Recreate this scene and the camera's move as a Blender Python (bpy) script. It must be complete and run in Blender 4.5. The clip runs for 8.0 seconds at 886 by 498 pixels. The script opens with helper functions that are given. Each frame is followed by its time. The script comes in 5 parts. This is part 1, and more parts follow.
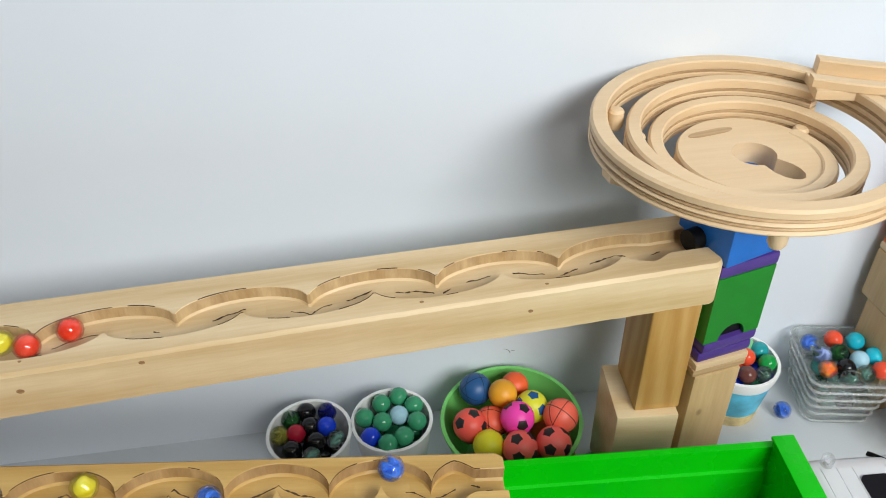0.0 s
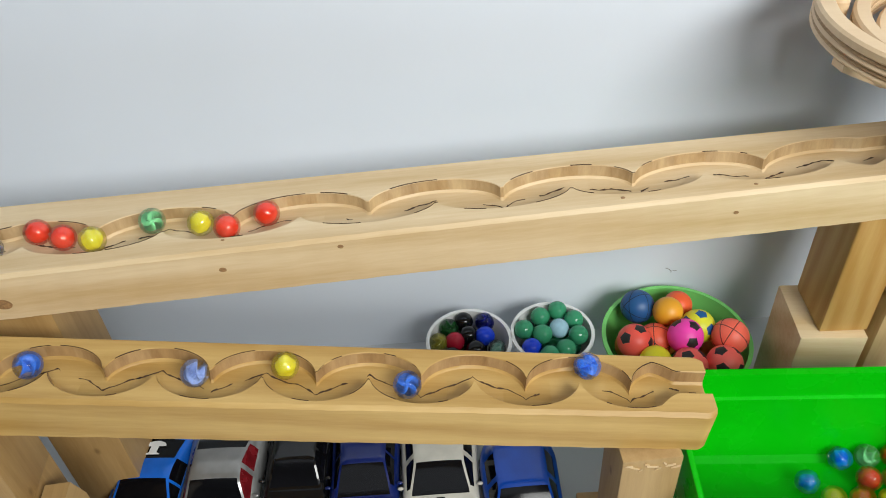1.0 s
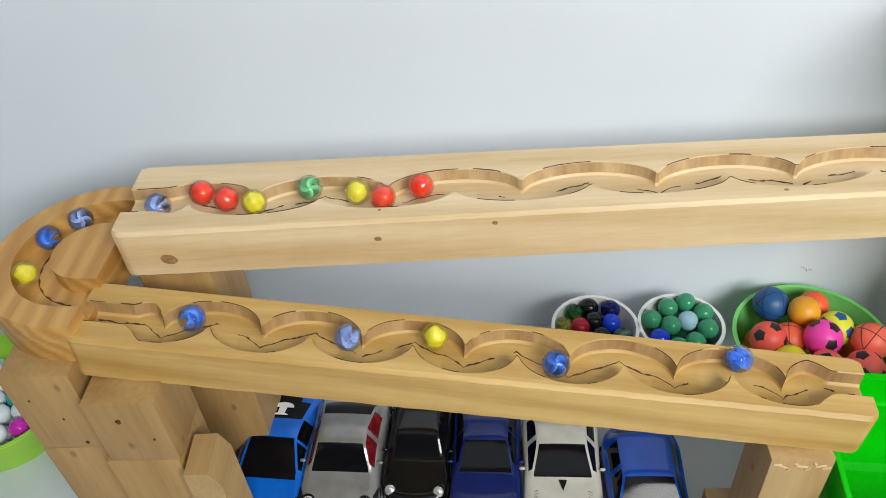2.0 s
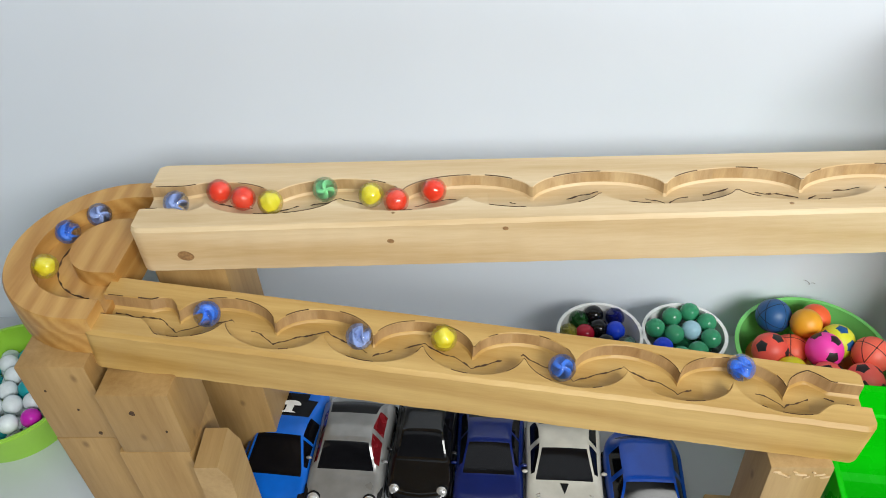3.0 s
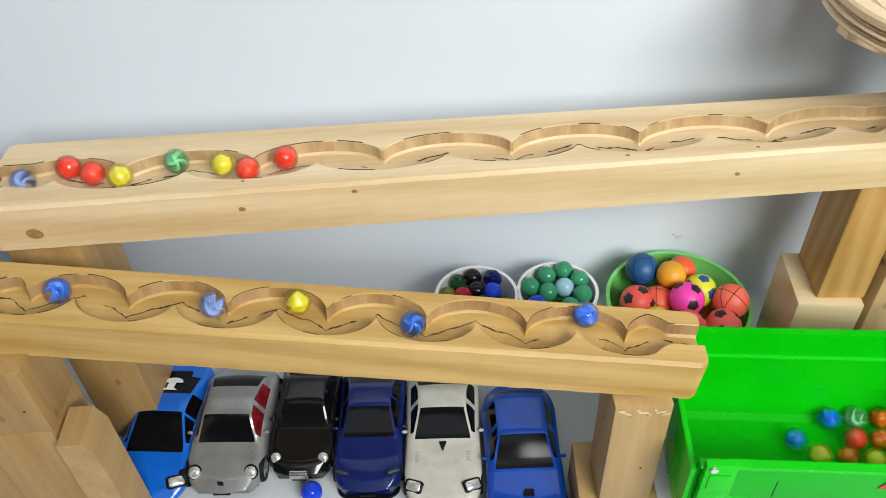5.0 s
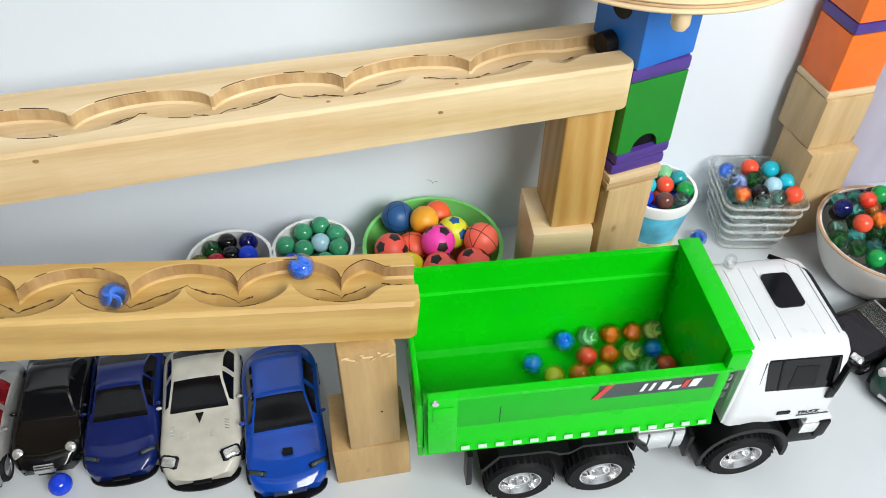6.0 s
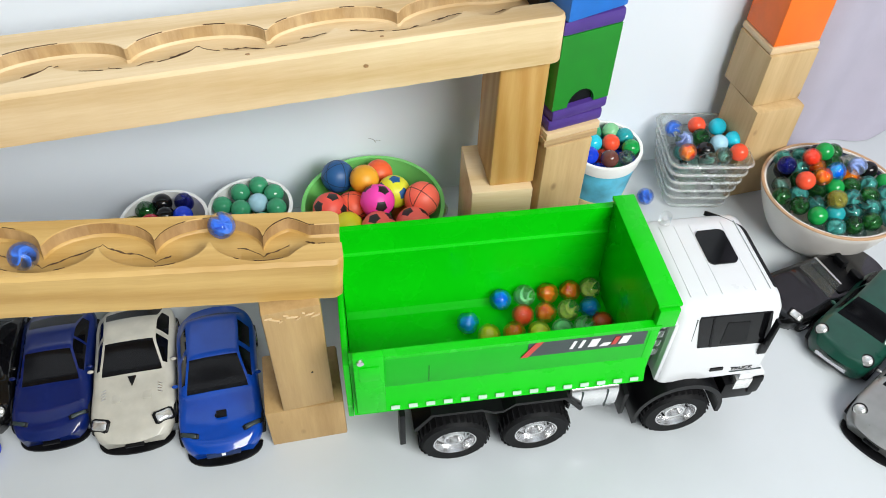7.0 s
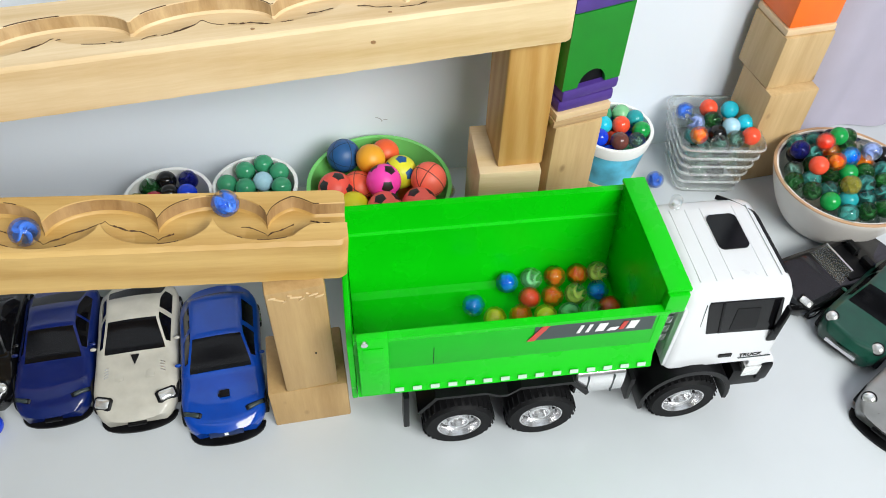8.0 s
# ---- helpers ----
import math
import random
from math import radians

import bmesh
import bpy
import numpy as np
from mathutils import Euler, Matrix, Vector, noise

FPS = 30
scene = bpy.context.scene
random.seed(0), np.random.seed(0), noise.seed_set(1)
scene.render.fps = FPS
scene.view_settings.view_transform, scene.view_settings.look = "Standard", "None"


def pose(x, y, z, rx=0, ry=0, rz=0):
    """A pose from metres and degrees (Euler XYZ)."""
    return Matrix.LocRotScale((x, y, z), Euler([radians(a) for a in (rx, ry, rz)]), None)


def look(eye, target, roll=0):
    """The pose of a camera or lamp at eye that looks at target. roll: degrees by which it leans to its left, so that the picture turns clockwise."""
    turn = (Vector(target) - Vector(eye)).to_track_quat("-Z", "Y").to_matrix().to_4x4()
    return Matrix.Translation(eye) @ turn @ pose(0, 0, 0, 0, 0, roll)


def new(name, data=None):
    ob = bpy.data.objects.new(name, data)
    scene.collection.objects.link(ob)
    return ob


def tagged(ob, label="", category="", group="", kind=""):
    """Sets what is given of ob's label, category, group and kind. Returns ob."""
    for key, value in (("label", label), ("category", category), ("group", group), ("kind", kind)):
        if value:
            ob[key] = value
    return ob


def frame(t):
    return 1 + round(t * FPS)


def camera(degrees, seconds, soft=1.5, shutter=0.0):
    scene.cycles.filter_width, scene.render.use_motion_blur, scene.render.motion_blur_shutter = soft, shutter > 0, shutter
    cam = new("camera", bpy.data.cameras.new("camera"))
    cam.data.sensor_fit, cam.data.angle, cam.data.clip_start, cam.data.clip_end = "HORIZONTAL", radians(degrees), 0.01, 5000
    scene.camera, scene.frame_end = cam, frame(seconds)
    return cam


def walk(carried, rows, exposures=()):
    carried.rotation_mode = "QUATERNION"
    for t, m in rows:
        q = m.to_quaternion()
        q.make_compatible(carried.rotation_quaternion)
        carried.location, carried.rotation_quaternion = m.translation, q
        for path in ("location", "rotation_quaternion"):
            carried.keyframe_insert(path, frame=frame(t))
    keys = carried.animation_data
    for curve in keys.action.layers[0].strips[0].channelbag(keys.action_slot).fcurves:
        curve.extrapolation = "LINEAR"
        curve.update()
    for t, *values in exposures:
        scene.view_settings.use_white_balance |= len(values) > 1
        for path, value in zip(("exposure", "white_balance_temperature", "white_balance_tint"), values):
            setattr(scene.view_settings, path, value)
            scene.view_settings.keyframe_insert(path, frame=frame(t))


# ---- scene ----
# camera: seconds, place, yaw, pitch, roll
cam = camera(58.86, 8.0, 0.95)
PATH = [
    (0.0, 0.0000, 0.0000, 0.5690, -7.16, -37.86, -1.54),
    (0.5, -0.0436, -0.0045, 0.5549, -4.48, -38.77, -2.06),
    (1.0, -0.0761, -0.0033, 0.5336, -0.04, -40.99, -4.02),
    (1.5, -0.1076, -0.0002, 0.5312, 3.40, -42.16, -4.60),
    (2.0, -0.1223, -0.0088, 0.5337, 7.11, -41.50, -5.27),
    (3.5, -0.1266, -0.0182, 0.5408, 6.99, -41.06, -3.54),
    (4.0, -0.1213, -0.0182, 0.5403, 6.43, -41.12, -3.31),
    (4.2, -0.1184, -0.0174, 0.5394, 5.93, -41.19, -3.15),
    (5.3, -0.0418, -0.0355, 0.5321, -2.41, -43.43, -1.86),
    (5.5, -0.0213, -0.0371, 0.5310, -6.31, -44.00, -0.53),
    (6.0, 0.0196, -0.0399, 0.5218, -11.70, -45.32, 0.70),
    (6.5, 0.0462, -0.0449, 0.5134, -13.25, -46.65, 0.69),
    (7.0, 0.0512, -0.0436, 0.5127, -13.98, -47.82, 2.00),
    (7.5, 0.0516, -0.0412, 0.5090, -13.88, -48.52, 2.29),
    (8.0, 0.0518, -0.0394, 0.5070, -13.43, -49.13, 2.30),
]
walk(cam, [(t, pose(x, y, z, 90 + p, 0, w) @ pose(0, 0, 0, 0, 0, r)) for t, x, y, z, w, p, r in PATH],
     exposures=[(0, -0.18), (2.0, 0.0), (4.2, 0.08), (5.5, 0.14), (8.0, 0.18)])
# camera end

# ---- light ----
world = bpy.data.worlds.new("room_air")
world.use_nodes = True
world.node_tree.nodes["Background"].inputs[0].default_value = (0.9, 0.95, 1.0, 1)
world.node_tree.nodes["Background"].inputs[1].default_value = 0.008
scene.world = world


def area_lamp(name, eye, target, sx, sy, watts, colour):
    d = bpy.data.lights.new(name, "AREA")
    d.shape, d.size, d.size_y, d.energy, d.color = "RECTANGLE", sx, sy, watts, colour
    ob = new(name, d)
    ob.matrix_world = look(eye, target)
    return ob


CEILING_Z = 1.75
area_lamp("room_lamp", (0.60, -0.82, 1.10), (0.20, 0.40, 0.15), 0.95, 0.55, 31, (0.965, 0.985, 0.955))
# unseen fill panel under the ceiling, added to lift the shaded parts
area_lamp("ceiling_fill", (-0.3, -0.75, CEILING_Z - 0.02), (-0.3, -0.75, 0), 1.3, 0.5, 1.5, (0.90, 0.95, 1.0))


# ---- materials ----
def nodes_of(name):
    m = bpy.data.materials.new(name)
    m.use_nodes = True
    t = m.node_tree
    return m, t, t.nodes["Principled BSDF"]


def coat(b, amount, rough=0.05):
    b.inputs["Coat Weight"].default_value = amount
    b.inputs["Coat Roughness"].default_value = rough


def plain(name, col, rough=0.45, metal=0.0, var=0.10, scale=60.0, bump=0.05, gloss=0.0, fine=900.0, spec=0.5):
    """Painted, moulded or cast surface: two scales of mottling, fine relief, a clear coat."""
    m, t, b = nodes_of(name)
    n = t.nodes
    co = n.new("ShaderNodeTexCoord")
    a = n.new("ShaderNodeTexNoise")
    a.inputs["Scale"].default_value, a.inputs["Detail"].default_value = scale, 5
    f = n.new("ShaderNodeTexNoise")
    f.inputs["Scale"].default_value, f.inputs["Detail"].default_value = fine, 3
    r = n.new("ShaderNodeValToRGB")
    e = r.color_ramp.elements
    e[0].position, e[1].position = 0.3, 0.72
    e[0].color = (*[c * (1 - var) for c in col], 1)
    e[1].color = (*[min(1, c * (1 + var * 0.6)) for c in col], 1)
    t.links.new(co.outputs["Object"], a.inputs["Vector"])
    t.links.new(co.outputs["Object"], f.inputs["Vector"])
    t.links.new(a.outputs["Fac"], r.inputs["Fac"])
    t.links.new(r.outputs["Color"], b.inputs["Base Color"])
    mr = n.new("ShaderNodeMapRange")
    mr.inputs["To Min"].default_value, mr.inputs["To Max"].default_value = max(0.02, rough - 0.08), rough + 0.1
    t.links.new(a.outputs["Fac"], mr.inputs["Value"])
    t.links.new(mr.outputs["Result"], b.inputs["Roughness"])
    bp = n.new("ShaderNodeBump")
    bp.inputs["Strength"].default_value, bp.inputs["Distance"].default_value = bump, 0.0006
    t.links.new(f.outputs["Fac"], bp.inputs["Height"])
    t.links.new(bp.outputs["Normal"], b.inputs["Normal"])
    b.inputs["Metallic"].default_value = metal
    b.inputs["Specular IOR Level"].default_value = spec
    if gloss:
        coat(b, gloss)
    return m


def wood(name, light, dark, along="x", ring=26.0, knots=True, rough=0.5, stretch=14.0, gloss=0.0, band=0.12):
    """Pine or plywood: long grain, growth bands, small knots, pores."""
    m, t, b = nodes_of(name)
    n, L = t.nodes, t.links
    co, mp = n.new("ShaderNodeTexCoord"), n.new("ShaderNodeMapping")
    s = [1.0, 1.0, 1.0]
    s["xyz".index(along)] = 1.0 / stretch
    mp.inputs["Scale"].default_value = s
    oi = n.new("ShaderNodeObjectInfo")
    ml = n.new("ShaderNodeMath")
    ml.operation = "MULTIPLY"
    ml.inputs[1].default_value = 3.0
    L.new(oi.outputs["Random"], ml.inputs[0])
    cb = n.new("ShaderNodeCombineXYZ")
    for k in range(3):
        L.new(ml.outputs[0], cb.inputs[k])
    L.new(cb.outputs[0], mp.inputs["Location"])
    L.new(co.outputs["Object"], mp.inputs["Vector"])
    warp = n.new("ShaderNodeTexNoise")
    warp.inputs["Scale"].default_value, warp.inputs["Detail"].default_value = 34.0, 3
    L.new(mp.outputs["Vector"], warp.inputs["Vector"])
    wave = n.new("ShaderNodeTexWave")
    wave.wave_type, wave.bands_direction = "BANDS", "DIAGONAL"
    wave.inputs["Scale"].default_value, wave.inputs["Distortion"].default_value = ring, 5.0
    wave.inputs["Detail"].default_value, wave.inputs["Detail Scale"].default_value = 2, 0.7
    L.new(mp.outputs["Vector"], wave.inputs["Vector"])
    grain = n.new("ShaderNodeTexNoise")
    grain.inputs["Scale"].default_value, grain.inputs["Detail"].default_value, grain.inputs["Roughness"].default_value = 260.0, 6, 0.7
    L.new(mp.outputs["Vector"], grain.inputs["Vector"])
    mx = n.new("ShaderNodeMath")
    mx.operation = "MULTIPLY_ADD"
    mx.inputs[1].default_value = band
    L.new(wave.outputs["Fac"], mx.inputs[0])
    m2 = n.new("ShaderNodeMath")
    m2.operation = "MULTIPLY"
    m2.inputs[1].default_value = 0.55
    L.new(grain.outputs["Fac"], m2.inputs[0])
    L.new(m2.outputs[0], mx.inputs[2])
    m3 = n.new("ShaderNodeMath")
    m3.operation = "MULTIPLY_ADD"
    m3.inputs[1].default_value = 0.5
    L.new(warp.outputs["Fac"], m3.inputs[0])
    L.new(mx.outputs[0], m3.inputs[2])
    r = n.new("ShaderNodeValToRGB")
    e = r.color_ramp.elements
    e[0].position, e[1].position = 0.36, 0.86
    e[0].color, e[1].color = (*light, 1), (*dark, 1)
    L.new(m3.outputs[0], r.inputs["Fac"])
    last = r.outputs["Color"]
    if knots:
        v = n.new("ShaderNodeTexVoronoi")
        v.inputs["Scale"].default_value = 42.0
        mp2 = n.new("ShaderNodeMapping")
        s2 = [1.0, 1.0, 1.0]
        s2["xyz".index(along)] = 0.6
        mp2.inputs["Scale"].default_value = s2
        L.new(co.outputs["Object"], mp2.inputs["Vector"])
        L.new(cb.outputs[0], mp2.inputs["Location"])
        L.new(mp2.outputs["Vector"], v.inputs["Vector"])
        kr = n.new("ShaderNodeValToRGB")
        kr.color_ramp.elements[0].position, kr.color_ramp.elements[1].position = 0.04, 0.12
        kr.color_ramp.elements[0].color, kr.color_ramp.elements[1].color = (0.55, 0.55, 0.55, 1), (0, 0, 0, 1)
        L.new(v.outputs["Distance"], kr.inputs["Fac"])
        mk = n.new("ShaderNodeMix")
        mk.data_type = "RGBA"
        L.new(kr.outputs["Color"], mk.inputs[0])
        L.new(last, mk.inputs[6])
        mk.inputs[7].default_value = (dark[0] * 0.35, dark[1] * 0.27, dark[2] * 0.22, 1)
        last = mk.outputs[2]
    L.new(last, b.inputs["Base Color"])
    b.inputs["Roughness"].default_value = rough
    bp = n.new("ShaderNodeBump")
    bp.inputs["Strength"].default_value, bp.inputs["Distance"].default_value = 0.22, 0.0006
    L.new(m3.outputs[0], bp.inputs["Height"])
    L.new(bp.outputs["Normal"], b.inputs["Normal"])
    if gloss:
        coat(b, gloss, 0.25)
    return m


def glass(name, col, rough=0.02, ior=1.5, trans=1.0, alpha=1.0):
    m, t, b = nodes_of(name)
    b.inputs["Alpha"].default_value = alpha
    b.inputs["Base Color"].default_value = (*col, 1)
    b.inputs["Transmission Weight"].default_value = trans
    b.inputs["Roughness"].default_value, b.inputs["IOR"].default_value = rough, ior
    f = t.nodes.new("ShaderNodeTexNoise")
    f.inputs["Scale"].default_value = 160.0
    bp = t.nodes.new("ShaderNodeBump")
    bp.inputs["Strength"].default_value, bp.inputs["Distance"].default_value = 0.03, 0.0005
    t.links.new(f.outputs["Fac"], bp.inputs["Height"])
    t.links.new(bp.outputs["Normal"], b.inputs["Normal"])
    return m


PINE_PALE = wood("pale_pine", (0.80, 0.63, 0.40), (0.60, 0.41, 0.20), "x", 20, knots=False, band=0.24)
PINE_WARM = wood("warm_pine", (0.62, 0.41, 0.145), (0.42, 0.24, 0.06), "x", 24, knots=False, band=0.24)
PINE_POST = wood("post_pine", (0.50, 0.33, 0.145), (0.32, 0.185, 0.065), "z", 18)
# slightly darker, browner variant of the post pine for the left supports
PINE_BROWN = wood("brown_post_pine", (0.47, 0.295, 0.115), (0.27, 0.145, 0.042), "z", 18)
PINE_GOLD = wood("golden_pine", (0.60, 0.37, 0.13), (0.46, 0.24, 0.06), "z", 45, knots=False, band=0.3)
PINE_TURN = wood("orange_pine", (0.64, 0.375, 0.115), (0.43, 0.205, 0.045), "y", 40, knots=False, stretch=12, gloss=0.15, band=0.28)
PLY = wood("birch_plywood", (0.78, 0.58, 0.36), (0.66, 0.45, 0.25), "x", 12, knots=False, rough=0.42)
PLY_EDGE = wood("plywood_edge", (0.62, 0.42, 0.22), (0.30, 0.17, 0.08), "x", 150, knots=False, rough=0.55, stretch=30)
BURN = plain("scorched_wood", (0.085, 0.042, 0.018), 0.8, var=0.6, scale=300)
GROOVE = wood("brown_saw_cut", (0.47, 0.29, 0.12), (0.22, 0.115, 0.04), "z", 30, knots=False, rough=0.7, stretch=5)
GROOVE_PALE = wood("pale_saw_cut", (0.60, 0.42, 0.21), (0.30, 0.17, 0.065), "z", 30, knots=False, rough=0.7, stretch=5)
KNOT = plain("brown_knot", (0.36, 0.20, 0.085), 0.6, var=0.4, scale=500)
PINE_BLOCK = wood("block_pine", (0.64, 0.46, 0.24), (0.44, 0.275, 0.12), "z", 22)
WALL = plain("white_wall_paint", (0.745, 0.795, 0.87), 0.55, var=0.025, scale=5, bump=0.06, fine=300)
TABLE = plain("white_laminate", (0.55, 0.58, 0.605), 0.35, var=0.03, scale=14, bump=0.02, gloss=0.15)
CLOTH = plain("lilac_white_cloth", (0.44, 0.41, 0.50), 0.85, var=0.06, scale=20, bump=0.3, fine=1200)
GREEN = plain("vivid_green_plastic", (0.002, 0.52, 0.003), 0.26, var=0.05, scale=30, bump=0.02, spec=0.22)
GREEN_MATT = plain("green_side_panel", (0.006, 0.42, 0.012), 0.42, var=0.06, scale=40, bump=0.08, spec=0.2)
BLACK = plain("black_plastic", (0.006, 0.006, 0.007), 0.38, var=0.3, scale=80, bump=0.08, spec=0.18)
RUBBER = plain("tyre_rubber", (0.008, 0.008, 0.009), 0.6, var=0.3, scale=200, bump=0.2, spec=0.15)
CHROME = plain("silver_plated_plastic", (0.72, 0.72, 0.73), 0.22, metal=0.9, var=0.1, scale=50, bump=0.03)
CAB = plain("white_cab_plastic", (0.66, 0.67, 0.69), 0.30, var=0.025, scale=30, bump=0.02, gloss=0.4)
DARKGLASS = plain("smoked_window", (0.004, 0.004, 0.005), 0.10, var=0.25, scale=40, bump=0.0, spec=0.22)
STICKER = plain("dark_grey_sticker", (0.03, 0.045, 0.045), 0.4, var=0.1, scale=60)
RED = plain("red_print", (0.55, 0.04, 0.03), 0.4)
WHITEPRINT = plain("white_print", (0.80, 0.80, 0.80), 0.4)
SILVERTAPE = plain("pale_reflective_tape", (0.55, 0.72, 0.60), 0.3, metal=0.2)
PURPLE = plain("purple_paint", (0.075, 0.035, 0.24), 0.42, var=0.10, scale=70, bump=0.1)
BLOCKGREEN = plain("green_paint", (0.006, 0.22, 0.012), 0.42, var=0.10, scale=60, bump=0.1)
BLOCKBLUE = plain("blue_paint", (0.012, 0.16, 0.60), 0.4, var=0.10, scale=60, bump=0.1)
ORANGE = plain("orange_paint", (0.95, 0.17, 0.01), 0.42, var=0.08, scale=60, bump=0.1)
POT = plain("white_plastic", (0.82, 0.83, 0.82), 0.35, var=0.03, scale=40, gloss=0.2)
LIME = plain("lime_plastic", (0.30, 0.60, 0.04), 0.38, var=0.05, scale=40, gloss=0.2)
BOWLGREEN = plain("light_green_plastic", (0.20, 0.66, 0.16), 0.4, var=0.06, scale=30, gloss=0.2)
CERAMIC = plain("cream_stoneware", (0.74, 0.70, 0.66), 0.35, var=0.05, scale=60, gloss=0.3)
CLEARGLASS = glass("clear_glass", (0.93, 1.0, 0.98), 0.03, 1.5, 0.92)
CLEARGLASS.node_tree.nodes["Principled BSDF"].inputs["Alpha"].default_value = 0.32
HEADLAMP = plain("headlamp_chrome", (0.85, 0.85, 0.83), 0.12, metal=0.7, var=0.2, scale=400, gloss=0.8)


# ---- mesh helpers ----
def box(bm, x0, x1, y0, y1, z0, z1, bevel=0.0, m=None, seg=2):
    v = [bm.verts.new((x, y, z)) for x in (x0, x1) for y in (y0, y1) for z in (z0, z1)]
    f = [bm.faces.new([v[i] for i in q]) for q in ((0, 1, 3, 2), (4, 6, 7, 5), (0, 4, 5, 1), (2, 3, 7, 6), (0, 2, 6, 4), (1, 5, 7, 3))]
    if bevel:
        edges = list({e for q in f for e in q.edges})
        res = bmesh.ops.bevel(bm, geom=edges, offset=bevel, segments=seg, affect="EDGES", profile=0.6)
        v = list({w for q in res["faces"] for w in q.verts} | {w for w in v if w.is_valid})
    if m is not None:
        bmesh.ops.transform(bm, matrix=m, verts=v)
    return v


def loft(bm, rings, closed=True, cap=True):
    """Quads between rings of points; each ring a closed loop unless closed is False."""
    vs = [[bm.verts.new(p) for p in r] for r in rings]
    k = len(vs[0])
    for a, b in zip(vs, vs[1:]):
        for i in range(k if closed else k - 1):
            j = (i + 1) % k
            bm.faces.new((a[i], a[j], b[j], b[i]))
    if cap and closed:
        bm.faces.new(vs[0][::-1])
        bm.faces.new(vs[-1])
    return vs


def lathe(bm, prof, seg=40, m=None):
    """Solid of revolution about z from (radius, z) points of a closed profile."""
    rings = []
    for i in range(seg):
        a = 2 * math.pi * i / seg
        rings.append([(r * math.cos(a), r * math.sin(a), z) for r, z in prof])
    rings.append(rings[0])
    vs = [[bm.verts.new(p) for p in r] for r in rings[:-1]]
    k = len(prof)
    for i in range(seg):
        a, b = vs[i], vs[(i + 1) % seg]
        for j in range(k):
            q = (a[j], b[j], b[(j + 1) % k], a[(j + 1) % k])
            bm.faces.new(q)
    bmesh.ops.remove_doubles(bm, verts=bm.verts, dist=1e-7)
    if m is not None:
        bmesh.ops.transform(bm, matrix=m, verts=bm.verts)


def cylinder(bm, r, length, m, seg=20, r2=None):
    bmesh.ops.create_cone(bm, cap_ends=True, segments=seg, radius1=r, radius2=r if r2 is None else r2, depth=length, matrix=m)


def ball(bm, r, m=None, u=20, v=12):
    bmesh.ops.create_uvsphere(bm, u_segments=u, v_segments=v, radius=r, matrix=m or Matrix())


def prism(bm, pts, z0, z1):
    """Upright prism over an outline in x, y."""
    a = [bm.verts.new((x, y, z0)) for x, y in pts]
    b = [bm.verts.new((x, y, z1)) for x, y in pts]
    n = len(pts)
    for i in range(n):
        bm.faces.new((a[i], a[(i + 1) % n], b[(i + 1) % n], b[i]))
    bm.faces.new(a[::-1])
    bm.faces.new(b)


def part(name, bm, material, parent=None, label="", m=None, smooth=True, angle=35):
    bmesh.ops.recalc_face_normals(bm, faces=bm.faces)
    me = bpy.data.meshes.new(name)
    bm.to_mesh(me)
    bm.free()
    me.materials.append(material)
    if smooth:
        me.shade_smooth()
        me.set_sharp_from_angle(angle=radians(angle))
    ob = new(name, me)
    if parent is not None:
        ob.parent = parent
    if m is not None:
        ob.matrix_basis = m
    if label:
        ob["label"] = label
    return ob


def thing(name, m, label, category, group="", kind=""):
    ob = new(name)
    ob.empty_display_size = 0.01
    ob.matrix_basis = m
    return tagged(ob, label, category, group, kind)


def boxpart(name, dims, material, parent, bevel=0.001, m=None, label=""):
    bm = bmesh.new()
    box(bm, *dims, bevel)
    return part(name, bm, material, parent, label, m)


# ---- the room ----
WALL_Y = 0.484


def structure(name, dims, material, label, category):
    bm = bmesh.new()
    box(bm, *dims)
    return tagged(part(name, bm, material, None, "", None, False), label, category, "", "structure")


tabletop = structure("tabletop", (-1.3, 1.3, -0.45, WALL_Y, -0.03, 0.0), TABLE, "smooth white laminate tabletop against the wall", "table")
for x in (-1.24, 1.20):
    for y in (-0.42, 0.42):
        boxpart("leg", (x, x + 0.04, y, y + 0.04, -0.75, -0.0302), TABLE, tabletop, 0.003)
# unseen walls, ceiling and floor, added to set the bounced and mirrored light
ROOM = plain("beige_room_paint", (0.34, 0.325, 0.30), 0.7, var=0.04, scale=4)
structure("wall_north", (-2.2, 2.2, WALL_Y, WALL_Y + 0.1, -0.75, CEILING_Z), WALL, "plain white painted wall behind the table", "wall")
structure("wall_south", (-2.2, 2.2, -2.9, -2.8, -0.75, CEILING_Z), ROOM, "unseen beige wall added behind the camera to keep reflections dim", "wall")
structure("wall_west", (-2.3, -2.2, -2.8, WALL_Y, -0.75, CEILING_Z), ROOM, "unseen beige side wall added to dim the bounced light", "wall")
structure("wall_east", (2.2, 2.3, -2.8, WALL_Y, -0.75, CEILING_Z), ROOM, "unseen beige side wall added to dim the bounced light", "wall")
structure("ceiling", (-2.3, 2.3, -2.9, WALL_Y + 0.1, CEILING_Z, CEILING_Z + 0.1), WALL, "unseen white ceiling added to bounce the light", "ceiling")
structure("floor", (-2.3, 2.3, -2.9, WALL_Y + 0.1, -0.8, -0.75), plain("grey_floor", (0.25, 0.23, 0.21), 0.5), "unseen grey floor added below the table", "floor")

